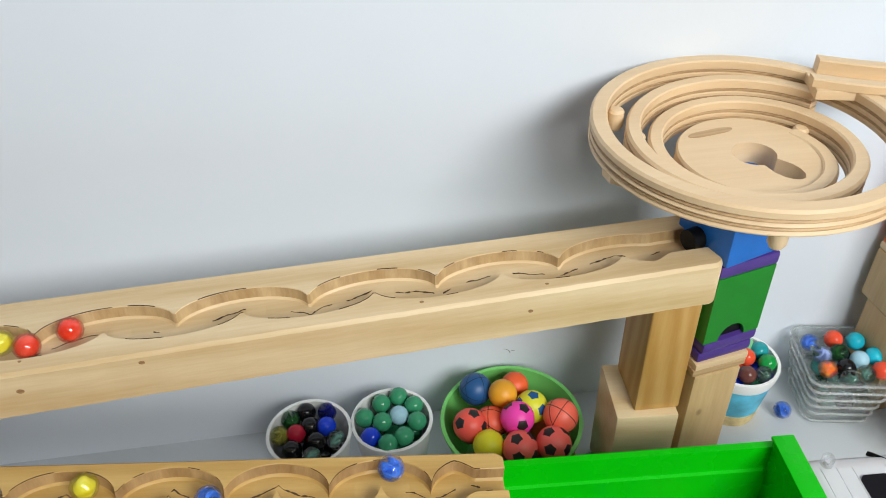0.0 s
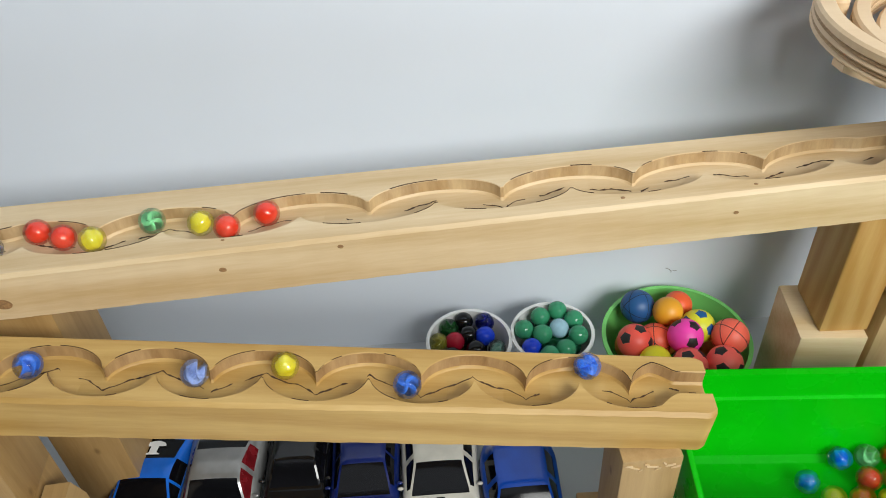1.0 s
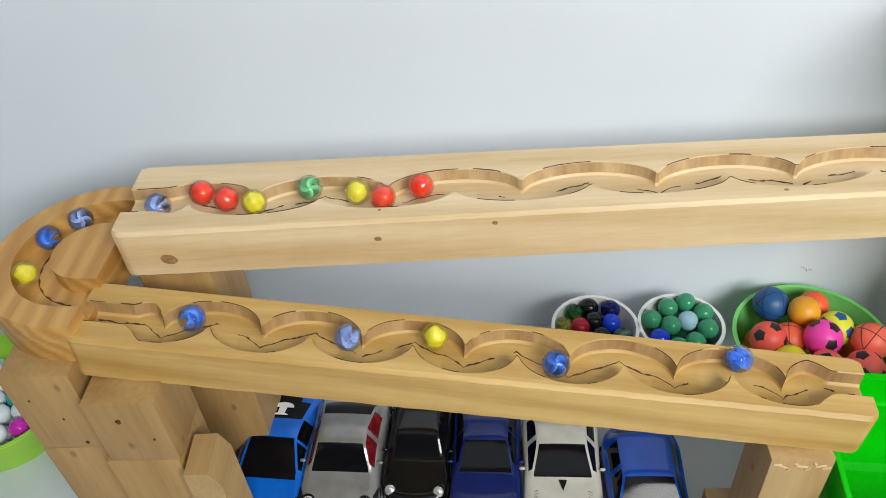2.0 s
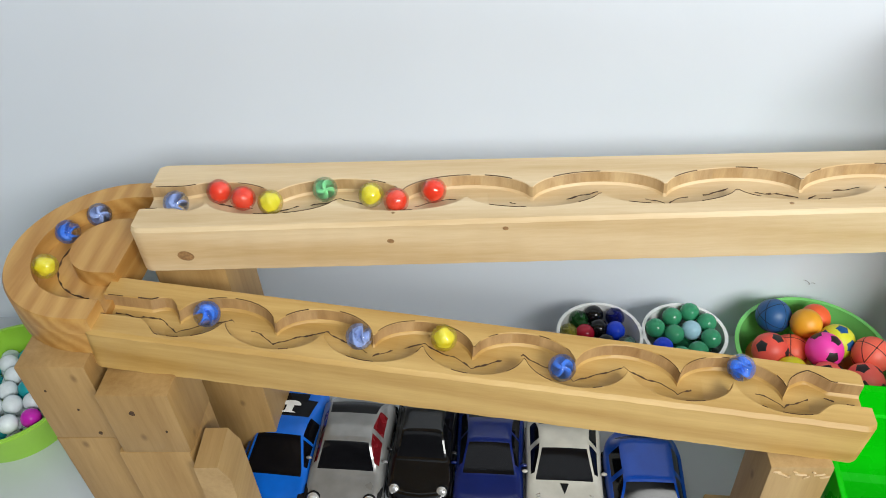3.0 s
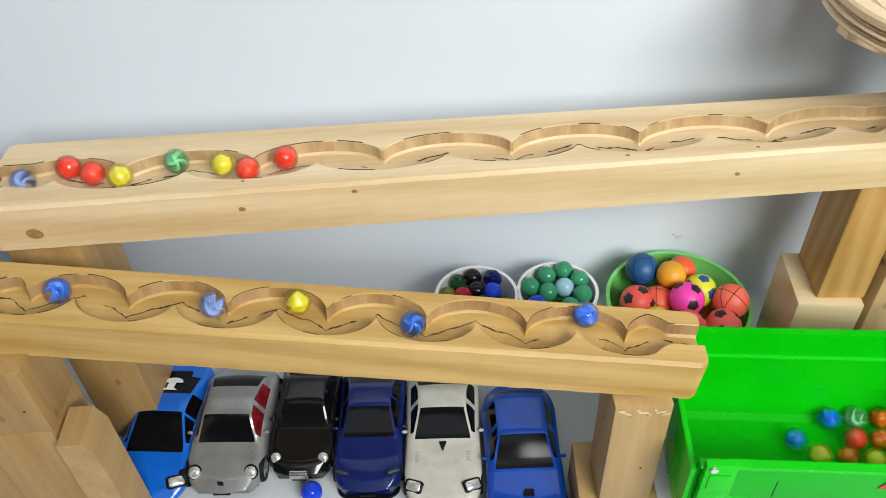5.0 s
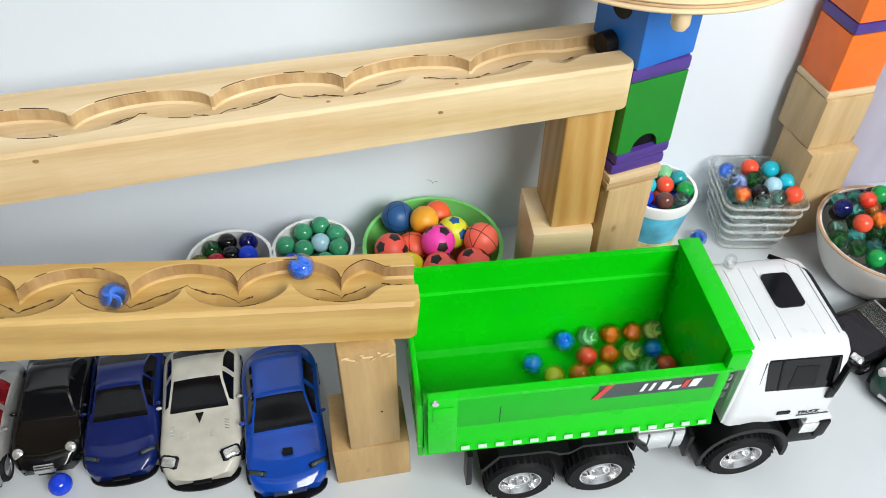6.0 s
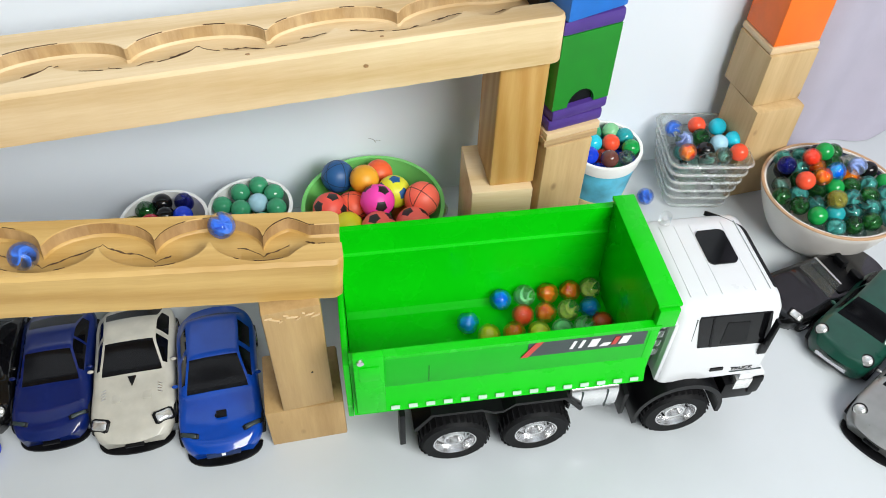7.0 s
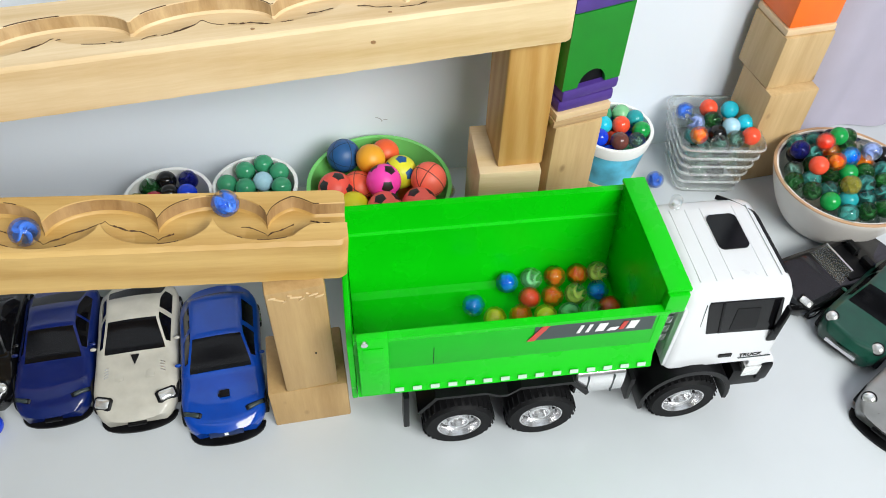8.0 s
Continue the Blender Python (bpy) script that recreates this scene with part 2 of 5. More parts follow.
bm = bmesh.new()
rings = []
for i in range(13):
    a = i / 12 * 4.6
    x, z = 0.1125 + 0.0009 * i + 0.0022 * math.sin(a * 1.3), 0.0690 + 0.0018 * math.cos(a * 1.5) - 0.0003 * i
    rings.append([(x - 0.00025, WALL_Y - 0.0003, z), (x + 0.00025, WALL_Y - 0.0003, z + 0.0003), (x + 0.00025, WALL_Y - 0.00005, z + 0.0003), (x - 0.00025, WALL_Y - 0.00005, z)])
loft(bm, rings)
tagged(part("pencil_mark", bm, plain("grey_pencil", (0.34, 0.34, 0.36), 0.6)), "small grey pencil squiggle on the white wall", "mark", "", "structure")

# ---- grooved beams ----
def arch(u):
    u = (u + 0.5) % 1.0 * 2 - 1
    return math.sqrt(max(0.0, 1 - u * u))


def grooved_beam(name, a, b, widths, height, period, phase, back, amp_b, mids, front, amp_f, depth, ends, channel, material, label, knots=(), burnt=0.5):
    """A squared timber with a wavy groove along its top. a, b: front top corners at the two ends; mids: the groove's middle
    line from the front edge; back, front: the cusps of its two rims from that line; amp_b, amp_f: depth of the scallops;
    ends: length of the straight channel at either end; channel: its front and back rim from the middle line."""
    a, b = Vector(a), Vector(b)
    run = (b - a).length
    d = (b - a).normalized()
    side = Vector((-d.y, d.x, 0)).normalized()
    up = d.cross(side)
    root = thing(name, Matrix.Translation(a) @ Matrix((d, side, up)).transposed().to_4x4(), label, "marble track")
    n = int(run / period * 44)
    xs = [run * i / n for i in range(n + 1)]
    rings, edge_f, edge_b, line = [], [], [], []
    c = 0.0022
    for x in xs:
        u = x / period + phase
        width = widths[0] + (widths[1] - widths[0]) * x / run
        mid = mids[0] + (mids[1] - mids[0]) * x / run
        k = min(1.0, max(0.0, min((x - ends[0]) / 0.012, (run - x - ends[1]) / 0.012)))
        yb = (mid + back + amp_b * arch(u)) * k + (mid + channel[1]) * (1 - k)
        yf = (mid + front - amp_f * arch(u + 0.5)) * k + (mid + channel[0]) * (1 - k)
        j = 0.00012 * math.sin(x * 310) + 0.00012 * math.sin(x * 127)
        e = 0.0030 * max(0, 1 - min(x, run - x) / 0.006) ** 2
        yl = (yf + yb) * 0.5 + 0.0012 + 0.0006 * math.sin(x * 210) + 0.0004 * math.sin(x * 533)
        line.append((x, yl))
        rings.append([(x, e + j, -height), (x, e + j, -c), (x, c + e + j, 0), (x, yf - 0.0005, 0), (x, yf, -0.0005), (x, yf + 0.0003, -depth + 0.0012), (x, yf + 0.0018, -depth),
                      (x, yb - 0.002, -depth), (x, yb - 0.0006, -depth + 0.0014), (x, yb, -0.0005), (x, yb + 0.0005, 0), (x, width - c - e, 0), (x, width - e, -c), (x, width - e, -height)])
        edge_f.append((x, yf))
        edge_b.append((x, yb))
    bm = bmesh.new()
    loft(bm, rings)
    timber = part("timber", bm, material, root, "", None, True, 40)
    # the groove's walls get a browner wood than the rest of the timber
    timber.data.materials.append(GROOVE if burnt > 0.7 else GROOVE_PALE)
    for p in timber.data.polygons:
        z = [timber.data.vertices[i].co.z for i in p.vertices]
        if max(z) - min(z) > depth * 0.5 and max(z) > -0.002 and min(z) > -depth * 1.05 and abs(p.normal.x) < 0.999:
            p.material_index = 1
    for x, y, z, r in knots:
        bm = bmesh.new()
        front = y < 0.0005
        bmesh.ops.create_circle(bm, cap_ends=True, segments=14, radius=1.0, matrix=Matrix.Diagonal((r * 1.35, r, 1, 1)))
        for v in bm.verts:
            v.co *= 1 + 0.07 * math.sin(v.index * 0.9)
        ext = bmesh.ops.extrude_face_region(bm, geom=bm.faces[:])
        bmesh.ops.translate(bm, verts=[g for g in ext["geom"] if isinstance(g, bmesh.types.BMVert)], vec=(0, 0, 0.0003))
        part("knot", bm, KNOT, root, "brown knot in the wood", pose(x, y - 0.0001, z, 90) if front else pose(x, y, -0.0001))
    # scorched saw marks along the rims of the groove
    rnd = random.Random(len(name))
    for nm, edge, s in (("front_saw_mark", edge_f, -1), ("back_saw_mark", edge_b, 1)):
        bm = bmesh.new()
        i = 2
        while i < len(edge) - 8:
            k = rnd.randint(2, 9)
            if rnd.random() < burnt * (0.75 if s > 0 else 0.5):
                w = rnd.uniform(0.0001, 0.0002 + 0.0007 * rnd.random() ** 2)
                pts = edge[i:i + k + 1]
                lo = [(x, y + s * 0.0001, 0.00025) for x, y in pts]
                hi = [(x, y + s * (w + 0.0001), 0.00025) for x, y in pts]
                lo2 = [(x, y + s * 0.0001, -0.0003) for x, y in pts]
                hi2 = [(x, y + s * (w * 0.5 + 0.0001), -0.0003) for x, y in pts]
                loft(bm, list(zip(lo, hi, hi2, lo2)))
            i += k
        part(nm, bm, BURN, root, "dark scorched saw mark")["kind"] = "stuff"
    # pencil-dark wavy line left by the saw on the groove's floor
    bm = bmesh.new()
    i = 6
    while i < len(xs) - 12:
        k = rnd.randint(2, 8)
        if rnd.random() < burnt + 0.1:
            seg = []
            for x, y in line[i:i + k + 1]:
                w = 0.0002 + 0.0009 * rnd.random() ** 2
                seg.append([(x, y - w * 0.4, 0.0002 - depth), (x, y + w, 0.0002 - depth), (x, y + w, -0.0003 - depth), (x, y - w * 0.4, -0.0003 - depth)])
            loft(bm, seg)
        i += k
    part("floor_saw_mark", bm, BURN, root, "dark scorched saw mark")["kind"] = "stuff"
    return root


UPPER_A, UPPER_B = (-0.361, 0.3275, 0.247), (0.226, 0.360, 0.2515)
LOWER_A, LOWER_B = (-0.377, 0.2715, 0.2185), (0.0675, 0.2515, 0.1785)
grooved_beam("upper_marble_track", UPPER_A, UPPER_B, (0.070, 0.058), 0.033, 0.081, 0.484, -0.0002, 0.0180, (0.0295, 0.0265), -0.0015, 0.0145, 0.009, (0.022, 0.030), (-0.0075, 0.0145), PINE_PALE,
             "long pale pine beam with a wavy marble groove",
             ((0.030, 0, -0.021, 0.0038), (0.158, 0, -0.0135, 0.0016), (0.227, 0, -0.006, 0.0013), (0.46, 0, -0.014, 0.0012), (0.393, 0.008, 0, 0.0010), (0.472, 0.007, 0, 0.0009), (0.16, 0.010, 0, 0.0008)))
grooved_beam("lower_marble_track", LOWER_A, LOWER_B, (0.048, 0.0435), 0.031, 0.0589, 0.665, -0.0016, 0.0190, (0.0222, 0.0222), 0.0020, 0.0195, 0.0095, (0.030, 0.018), (-0.0065, 0.0085), PINE_WARM,
             "warm pine beam with a wavy groove above the toy cars", (), 0.8)

# ---- half-round turn ----
turn = thing("turn_piece", pose(-0.383, 0.339, 0.198), "half-round orange pine block with a curved marble channel", "marble track")


def half_disc(r, n=28, flat=0.012):
    pts = [(flat, -r)] + [(-r * math.sin(math.pi * i / n), -r * math.cos(math.pi * i / n)) for i in range(n + 1)] + [(flat, r)]
    return pts


bm = bmesh.new()
prism(bm, half_disc(0.066), 0.0, 0.016)
part("base", bm, PINE_TURN, turn)
bm = bmesh.new()
outer, inner = half_disc(0.066), half_disc(0.049)
rings = [[(*o, 0.0161), (*o, 0.0265), (o[0] * 0.985, o[1] * 0.985, 0.028), (*i, 0.028), (*i, 0.0161)] for o, i in zip(outer, inner)]
loft(bm, rings)
part("outer_rim", bm, PINE_TURN, turn)
bm = bmesh.new()
prism(bm, half_disc(0.026), 0.0161, 0.028)
part("inner_island", bm, PINE_TURN, turn)
bm = bmesh.new()
rings = []
for i in range(41):
    t = math.pi * (0.03 + 0.94 * i / 40)
    a, b = 0.0365 + 0.0006 * math.sin(i * 1.7), 0.0372
    rings.append([(-a * math.sin(t), -a * math.cos(t), 0.0155), (-a * math.sin(t), -a * math.cos(t), 0.0164), (-b * math.sin(t), -b * math.cos(t), 0.0164), (-b * math.sin(t), -b * math.cos(t), 0.0155)])
loft(bm, rings)
part("saw_line", bm, BURN, turn, "dark saw line along the channel")

# ---- timber supports ----
def block(name, size, m, material, label, category="wooden block", bevel=0.0016, group="timber supports"):
    """Sawn block standing on its underside centre."""
    w, d, h = size
    bm = bmesh.new()
    box(bm, -w / 2, w / 2, -d / 2, d / 2, 0, h, bevel)
    rnd = random.Random(int(w * 9000 + h * 7000))
    for v in bm.verts:
        v.co += Vector((rnd.uniform(-1, 1), rnd.uniform(-1, 1), 0)) * 0.0003
    return tagged(part(name, bm, material, None, "", m), label, category, group)


block("post", (0.053, 0.048, 0.043), pose(0.0305, 0.2695, 0, 0, 0, -1), PINE_POST, "short sawn pine block standing on the tabletop")
worn_post = block("post", (0.035, 0.034, 0.1065), pose(0.0330, 0.263, 0.0432, 0, 0, 2), PINE_POST, "worn pine post with a splintered top edge")
block("post", (0.047, 0.055, 0.1055), pose(0.1995, 0.3905, 0, 0, 0, -5), PINE_PALE, "pale pine block laid under a taller post")
block("post", (0.034, 0.046, 0.1085), pose(0.2065, 0.392, 0.1057, 0, 0, -2), PINE_GOLD, "golden pine post holding up the upper track")
block("post", (0.046, 0.044, 0.128), pose(-0.354, 0.2745, 0, 0, 0, 3), PINE_BROWN, "lower stained pine block of a stacked post")
knotty = block("post", (0.044, 0.042, 0.0565), pose(-0.351, 0.2735, 0.1282, 0, 0, 2), PINE_BROWN, "knotty pine block holding up the lower track")
block("post", (0.043, 0.05, 0.128), pose(-0.4015, 0.286, 0, 0, 0, 3), PINE_BROWN, "lower pine block under the half-round turn")
shaky = block("post", (0.043, 0.05, 0.0698), pose(-0.4005, 0.286, 0.1281, 0, 0, 2), PINE_BROWN, "upper pine block under the half-round turn")
block("post", (0.047, 0.05, 0.2138), pose(-0.3375, 0.362, 0, 0, 0, 2), PINE_BROWN, "tall pine post under the upper track's low end")
bm = bmesh.new()
prism(bm, [(-0.009, 0.0), (0.013, 0.0), (0.0135, 0.112), (0.008, 0.125), (-0.007, 0.125)], -0.015, 0.015)
tagged(part("wedge", bm, PINE_POST, None, "", pose(-0.3195, 0.2600, 0, 90, 0, 4)), "pale pine wedge leaning beside the stacked post", "wooden block", "timber supports")
# knot holes and a drying crack
for post, x, z, r, front in ((knotty, -0.004, 0.040, 0.0017, 0.021), (knotty, 0.012, 0.022, 0.0007, 0.021), (shaky, 0.004, 0.030, 0.0008, 0.025), (shaky, 0.010, 0.006, 0.0012, 0.025), (shaky, -0.010, 0.048, 0.0007, 0.025)):
    bm = bmesh.new()
    pts = [(r * (1 + 0.18 * math.sin(3 * a + z * 900)) * math.cos(a), 1.3 * r * math.sin(a)) for a in [2 * math.pi * i / 14 for i in range(14)]]
    prism(bm, pts, 0, 0.0005)
    part("knot_hole", bm, BURN, post, "small dark knot hole", pose(x, -front + 0.0002, z, 90))
# torn fibres at the worn post's head
for i in range(9):
    bm = bmesh.new()
    l = 0.0022 + 0.0012 * math.sin(i * 1.9)
    out = [(-l, 0), (-l * 0.3, 0.0005), (l, 0.0002), (l * 0.5, -0.0004)]
    rings = [[(x, -0.0170 - 0.0009 * (k == 0), z) for x, z in out] for k in (0, 1)]
    loft(bm, rings)
    part("splinter", bm, PINE_PALE, worn_post, "", pose(-0.0135 + i * 0.0034, 0, 0.1025 - 0.0022 * (i % 3), 0, 35 * math.sin(i * 2.3), 0))
bm = bmesh.new()
cylinder(bm, 0.0007, 0.0006, pose(0.006, -0.0170, 0.040, 90), 10)
part("nail_hole", bm, BLACK, worn_post, "small dark hole")

# ---- painted tower under the spiral ----
def toy_block(name, w, h, m, material, label, hole=False, bevel=0.002):
    root = thing(name, m, label, "toy block", "painted blocks")
    bm = bmesh.new()
    if not hole:
        box(bm, -w / 2, w / 2, -w / 2, w / 2, 0, h, bevel)
        part("body", bm, material, root)
    else:
        # front with an arched mouth: outline swept back
        r, n = w * 0.24, 12
        out = [(-w / 2, 0), (-w / 2, h), (w / 2, h), (w / 2, 0), (r, 0)] + [(r * math.cos(math.pi * i / n), r * 1.15 * math.sin(math.pi * i / n)) for i in range(1, n)] + [(-r, 0)]
        a = [bm.verts.new((x, -w / 2, z)) for x, z in out]
        b = [bm.verts.new((x, w / 2, z)) for x, z in out]
        k = len(out)
        for i in range(k):
            bm.faces.new((a[i], a[(i + 1) % k], b[(i + 1) % k], b[i]))
        bm.faces.new(a)
        bm.faces.new(b[::-1])
        part("body", bm, material, root)
        # black filling takes the place of the shade under the arch
        bm = bmesh.new()
        loft(bm, [[(x * 0.995, y, max(0.0004, z * 0.995)) for x, z in out[4:]] for y in (-w / 2 + 0.0035, w / 2 - 0.001)])
        part("arch_shade", bm, BLACK, root, "black filling for the shade inside the arch")
    return root


TX, TY = 0.2430, 0.391
toy_block("toy_block", 0.038, 0.1425, pose(0.2430, 0.3845, 0, 0, 0, 8), PINE_BLOCK, "tall bare pine block under the painted tower")
toy_block("toy_block", 0.0435, 0.0060, pose(0.2430, 0.3885, 0.1427, 0, 0, 9), PLY_EDGE, "thin plywood plate in the tower", bevel=0.0008)
toy_block("toy_block", 0.0435, 0.0060, pose(0.2435, 0.3885, 0.1489, 0, 0, 10), PLY, "thin plywood plate in the tower", bevel=0.0008)
toy_block("toy_block", 0.0450, 0.0097, pose(TX + 0.001, TY, 0.1553, 0, 0, 11), PURPLE, "flat purple painted wooden plate", bevel=0.003)
toy_block("toy_block", 0.0465, 0.0097, pose(TX + 0.0015, TY, 0.1652, 0, 0, 14), PURPLE, "flat purple painted wooden plate", bevel=0.003)
toy_block("toy_block", 0.0460, 0.0591, pose(TX + 0.001, TY, 0.1751, 0, 0, 13), BLOCKGREEN, "green painted wooden cube with an arched opening", hole=True)
toy_block("toy_block", 0.0475, 0.011, pose(TX + 0.001, TY, 0.2344, 0, 0, 13), PURPLE, "flat purple painted wooden plate", bevel=0.003)
blue = toy_block("toy_block", 0.0480, 0.0545, pose(TX, TY, 0.2456, 0, 0, 18), BLOCKBLUE, "blue painted wooden cube with a round hole")
# solid black disc on the side, coloured like the shade inside a hole
bm = bmesh.new()
cylinder(bm, 0.0095, 0.003, pose(-0.0232, 0, 0.036, 0, 90, 0), 24)
part("hole", bm, BLACK, blue, "black disc for the shaded inside of a round hole")
bm = bmesh.new()
cylinder(bm, 0.0075, 0.010, pose(-0.028, 0.004, 0.0078, 0, 90, 0), 20)
part("knob", bm, BLACK, blue, "black knob at the foot")

# ---- spiral ----
SPX, SPY, SPZ = 0.2365, 0.3885, 0.3050
spiral = thing("spiral_track", pose(SPX, SPY, SPZ, 0, 0, 0), "round birch plywood marble spiral on top of the tower", "marble track")


def ring_band(name, r_of, a0, a1, w, z0, z1, n=90, mat=PLY, label="", dx=0.0, fall=0.0):
    bm = bmesh.new()
    rings = []
    for i in range(n + 1):
        a = radians(a0 + (a1 - a0) * i / n)
        r = r_of((a1 - a0) * i / n)
        c = (math.cos(a), math.sin(a))
        q = [(r - w, z0), (r - w, z1 - 0.001), (r - w + 0.001, z1), (r - 0.0015, z1), (r, z1 - 0.0015), (r, z0 + 0.001), (r - 0.001, z0)]
        low = fall * (a1 - a0) * i / n / 360
        rings.append([(c[0] * s + dx, c[1] * s, z - low) for s, z in q])
    loft(bm, rings)
    return part(name, bm, mat, spiral, label)


def band_set(r_of, a0, a1, w, z, dx=0.0, fall=0.0):
    """A plywood rail in five layers, its top at height z, sinking by fall in each turn."""
    n = int((a1 - a0) / 4)
    ring_band("rail", r_of, a0, a1, w, z - 0.006, z, n, dx=dx, fall=fall)
    for top, foot, mat, inset in ((0.0061, 0.0082, PLY_EDGE, 0.0004), (0.0083, 0.0112, PLY, 0.0), (0.0113, 0.0132, PLY_EDGE, 0.0004), (0.0133, 0.0165, PLY, 0.0)):
        ring_band("rail_ply", lambda d: r_of(d) - inset, a0, a1, w - inset * 1.5, z - foot, z - top, n, mat, "darker plywood layer" if mat is PLY_EDGE else "", dx, fall)


band_set(lambda d: 0.0950, -10, 350, 0.0105, 0.0325)
coil = lambda d: 0.0795 - 0.0145 * d / 360
band_set(coil, 32, 32 + 715, 0.0092, 0.0268, 0.0022, 0.0085)
bm = bmesh.new()
HX = 0.006
pts = [(HX + 0.0455 * math.cos(2 * math.pi * i / 60), 0.0455 * math.sin(2 * math.pi * i / 60)) for i in range(60)]
hole = []
for i in range(60):
    a = 2 * math.pi * i / 60
    r = 0.0135 + (0.022 * math.sin((i - 45) / 9 * math.pi) ** 0.8 if 45 < i < 54 else 0.0)
    hole.append((HX + r * math.cos(a) + 0.001, r * math.sin(a) - 0.001))
rings = [[(*p, -0.006), (*p, 0.008), (HX + (p[0] - HX) * 0.975, p[1] * 0.975, 0.0095), (*h, 0.0095), (*h, -0.006)] for p, h in zip(pts + pts[:1], hole + hole[:1])]
loft(bm, rings, cap=False)
part("hub", bm, PLY, spiral)
bm = bmesh.new()
lathe(bm, [(0.0453, -0.0062), (0.0458, -0.0062), (0.0458, -0.001), (0.0453, -0.001)], 60, pose(HX, 0, 0))
part("hub_ply", bm, PLY_EDGE, spiral, "darker plywood layer")
bm = bmesh.new()
prism(bm, [(0.010 * math.cos(t) + (0.006 if math.cos(t) > 0 else -0.006), 0.0032 * math.sin(t)) for t in [2 * math.pi * i / 24 for i in range(24)]], 0.0096, 0.0099)
part("slot", bm, PLY_EDGE, spiral, "shallow oblong slot", pose(-0.009, 0.028, 0, 0, 0, 10))
for a, r, z in ((150, 0.0800, 0.020), (165, 0.0650, 0.014), (40, 0.080, 0.016), (25, 0.0560, 0.004), (-103, 0.0865, 0.012)):
    bm = bmesh.new()
    lathe(bm, [(0, -0.009), (0.0036, -0.008), (0.0052, -0.005), (0.0052, 0.0045), (0.0038, 0.0062), (0, 0.0068)], 18)
    part("peg", bm, PLY, spiral, "round wooden peg", pose(r * math.cos(radians(a)), r * math.sin(radians(a)), z))
for a in (-50, 70, 190):
    bm = bmesh.new()
    rings = [[(r, -0.005, z - 0.004), (r, 0.005, z - 0.004), (r, 0.005, z), (r, -0.005, z)] for r, z in ((0.040, -0.0062), (0.066, 0.0015), (0.094, 0.0158))]
    loft(bm, rings)
    part("spoke", bm, PLY, spiral, "", pose(0, 0, 0, 0, 0, a))
# feed chute entering the outer ring
for y, h, x0 in ((0.0, 0.0385, 0.047), (0.020, 0.0425, 0.055)):
    bm = bmesh.new()
    rings = []
    for i in range(15):
        x = x0 + 0.085 * i / 14
        yy = 0.047 + y - 0.010 * math.sin(i / 14 * 2.6)
        rings.append([(x, yy, 0.0328), (x, yy, h - 0.001), (x, yy + 0.001, h), (x, yy + 0.008, h), (x, yy + 0.009, h - 0.001), (x, yy + 0.009, 0.0328)])
    loft(bm, rings)
    part("chute_wall", bm, PLY, spiral, "", pose(0.0, 0, 0, 0, 0, -14))
bm = bmesh.new()
box(bm, 0.049, 0.128, 0.042, 0.070, 0.026, 0.0327, 0.001)
part("chute_floor", bm, PLY, spiral, "", pose(0.0, 0, 0, 0, 0, -14))

# ---- orange tower ----
toy_block("toy_block", 0.047, 0.100, pose(0.4610, 0.4440, 0, 0, 0, 3), PINE_BLOCK, "bare pine block standing on the tabletop")
toy_block("toy_block", 0.0465, 0.050, pose(0.4595, 0.4530, 0.1002, 0, 0, 5), PINE_BLOCK, "bare pine block with a small knot")
toy_block("toy_block", 0.0455, 0.0065, pose(0.4595, 0.4540, 0.1504, 0, 0, 3), PLY, "thin plywood plate in the tower")
toy_block("toy_block", 0.0435, 0.0513, pose(0.4595, 0.4540, 0.1571, 0, 0, 3), ORANGE, "bright orange painted wooden cube")
toy_block("toy_block", 0.0445, 0.010, pose(0.4595, 0.4540, 0.2086, 0, 0, 4), PURPLE, "flat purple painted wooden plate", bevel=0.003)
toy_block("toy_block", 0.0435, 0.054, pose(0.4595, 0.4540, 0.2188, 0, 0, 4), ORANGE, "bright orange painted wooden cube")

# ---- curtain ----
bm = bmesh.new()
rings = []
for i in range(121):
    x = 0.512 + 0.9 * i / 120
    y = WALL_Y - 0.012 - 0.006 * math.sin(i * 0.55) - 0.003 * math.sin(i * 0.21 + 1)
    rings.append([(x, y, 0.001), (x, y, 1.2), (x, y + 0.0015, 1.2), (x, y + 0.0015, 0.001)])
loft(bm, rings)
tagged(part("curtain", bm, CLOTH), "lilac-white cloth hanging in soft upright folds", "curtain")

# ---- vessels ----
def bowl(name, x, y, r_top, r_base, h, wall, material, label, category="bowl", lip=0.001, rings=4, power=1.0):
    root = thing(name, pose(x, y, 0), label, category)
    out = []
    for i in range(rings + 1):
        f = i / rings
        out.append((r_base + (r_top - r_base) * f ** power, h * f))
    inn = [(r - wall, max(z, wall)) for r, z in out]
    prof = [(0, 0.0)] + out + [(r_top + lip, h), (r_top + lip, h + 0.002), (r_top - wall, h + 0.002)] + inn[::-1] + [(0, wall)]
    bm = bmesh.new()
    lathe(bm, prof, 56)
    part("shell", bm, material, root)
    return root


bowl("pot", -0.060, 0.424, 0.0335, 0.026, 0.062, 0.0015, POT, "round white plastic pot full of dark marbles", "pot", 0.0012)
bowl("pot", 0.0075, 0.4265, 0.0325, 0.025, 0.062, 0.0015, POT, "round white plastic pot full of jade green marbles", "pot", 0.0012)
bowl("ball_bowl", 0.1055, 0.4165, 0.0575, 0.040, 0.057, 0.002, BOWLGREEN, "light green plastic bowl full of rubber balls", "bowl", 0.0012, 6, 0.7)
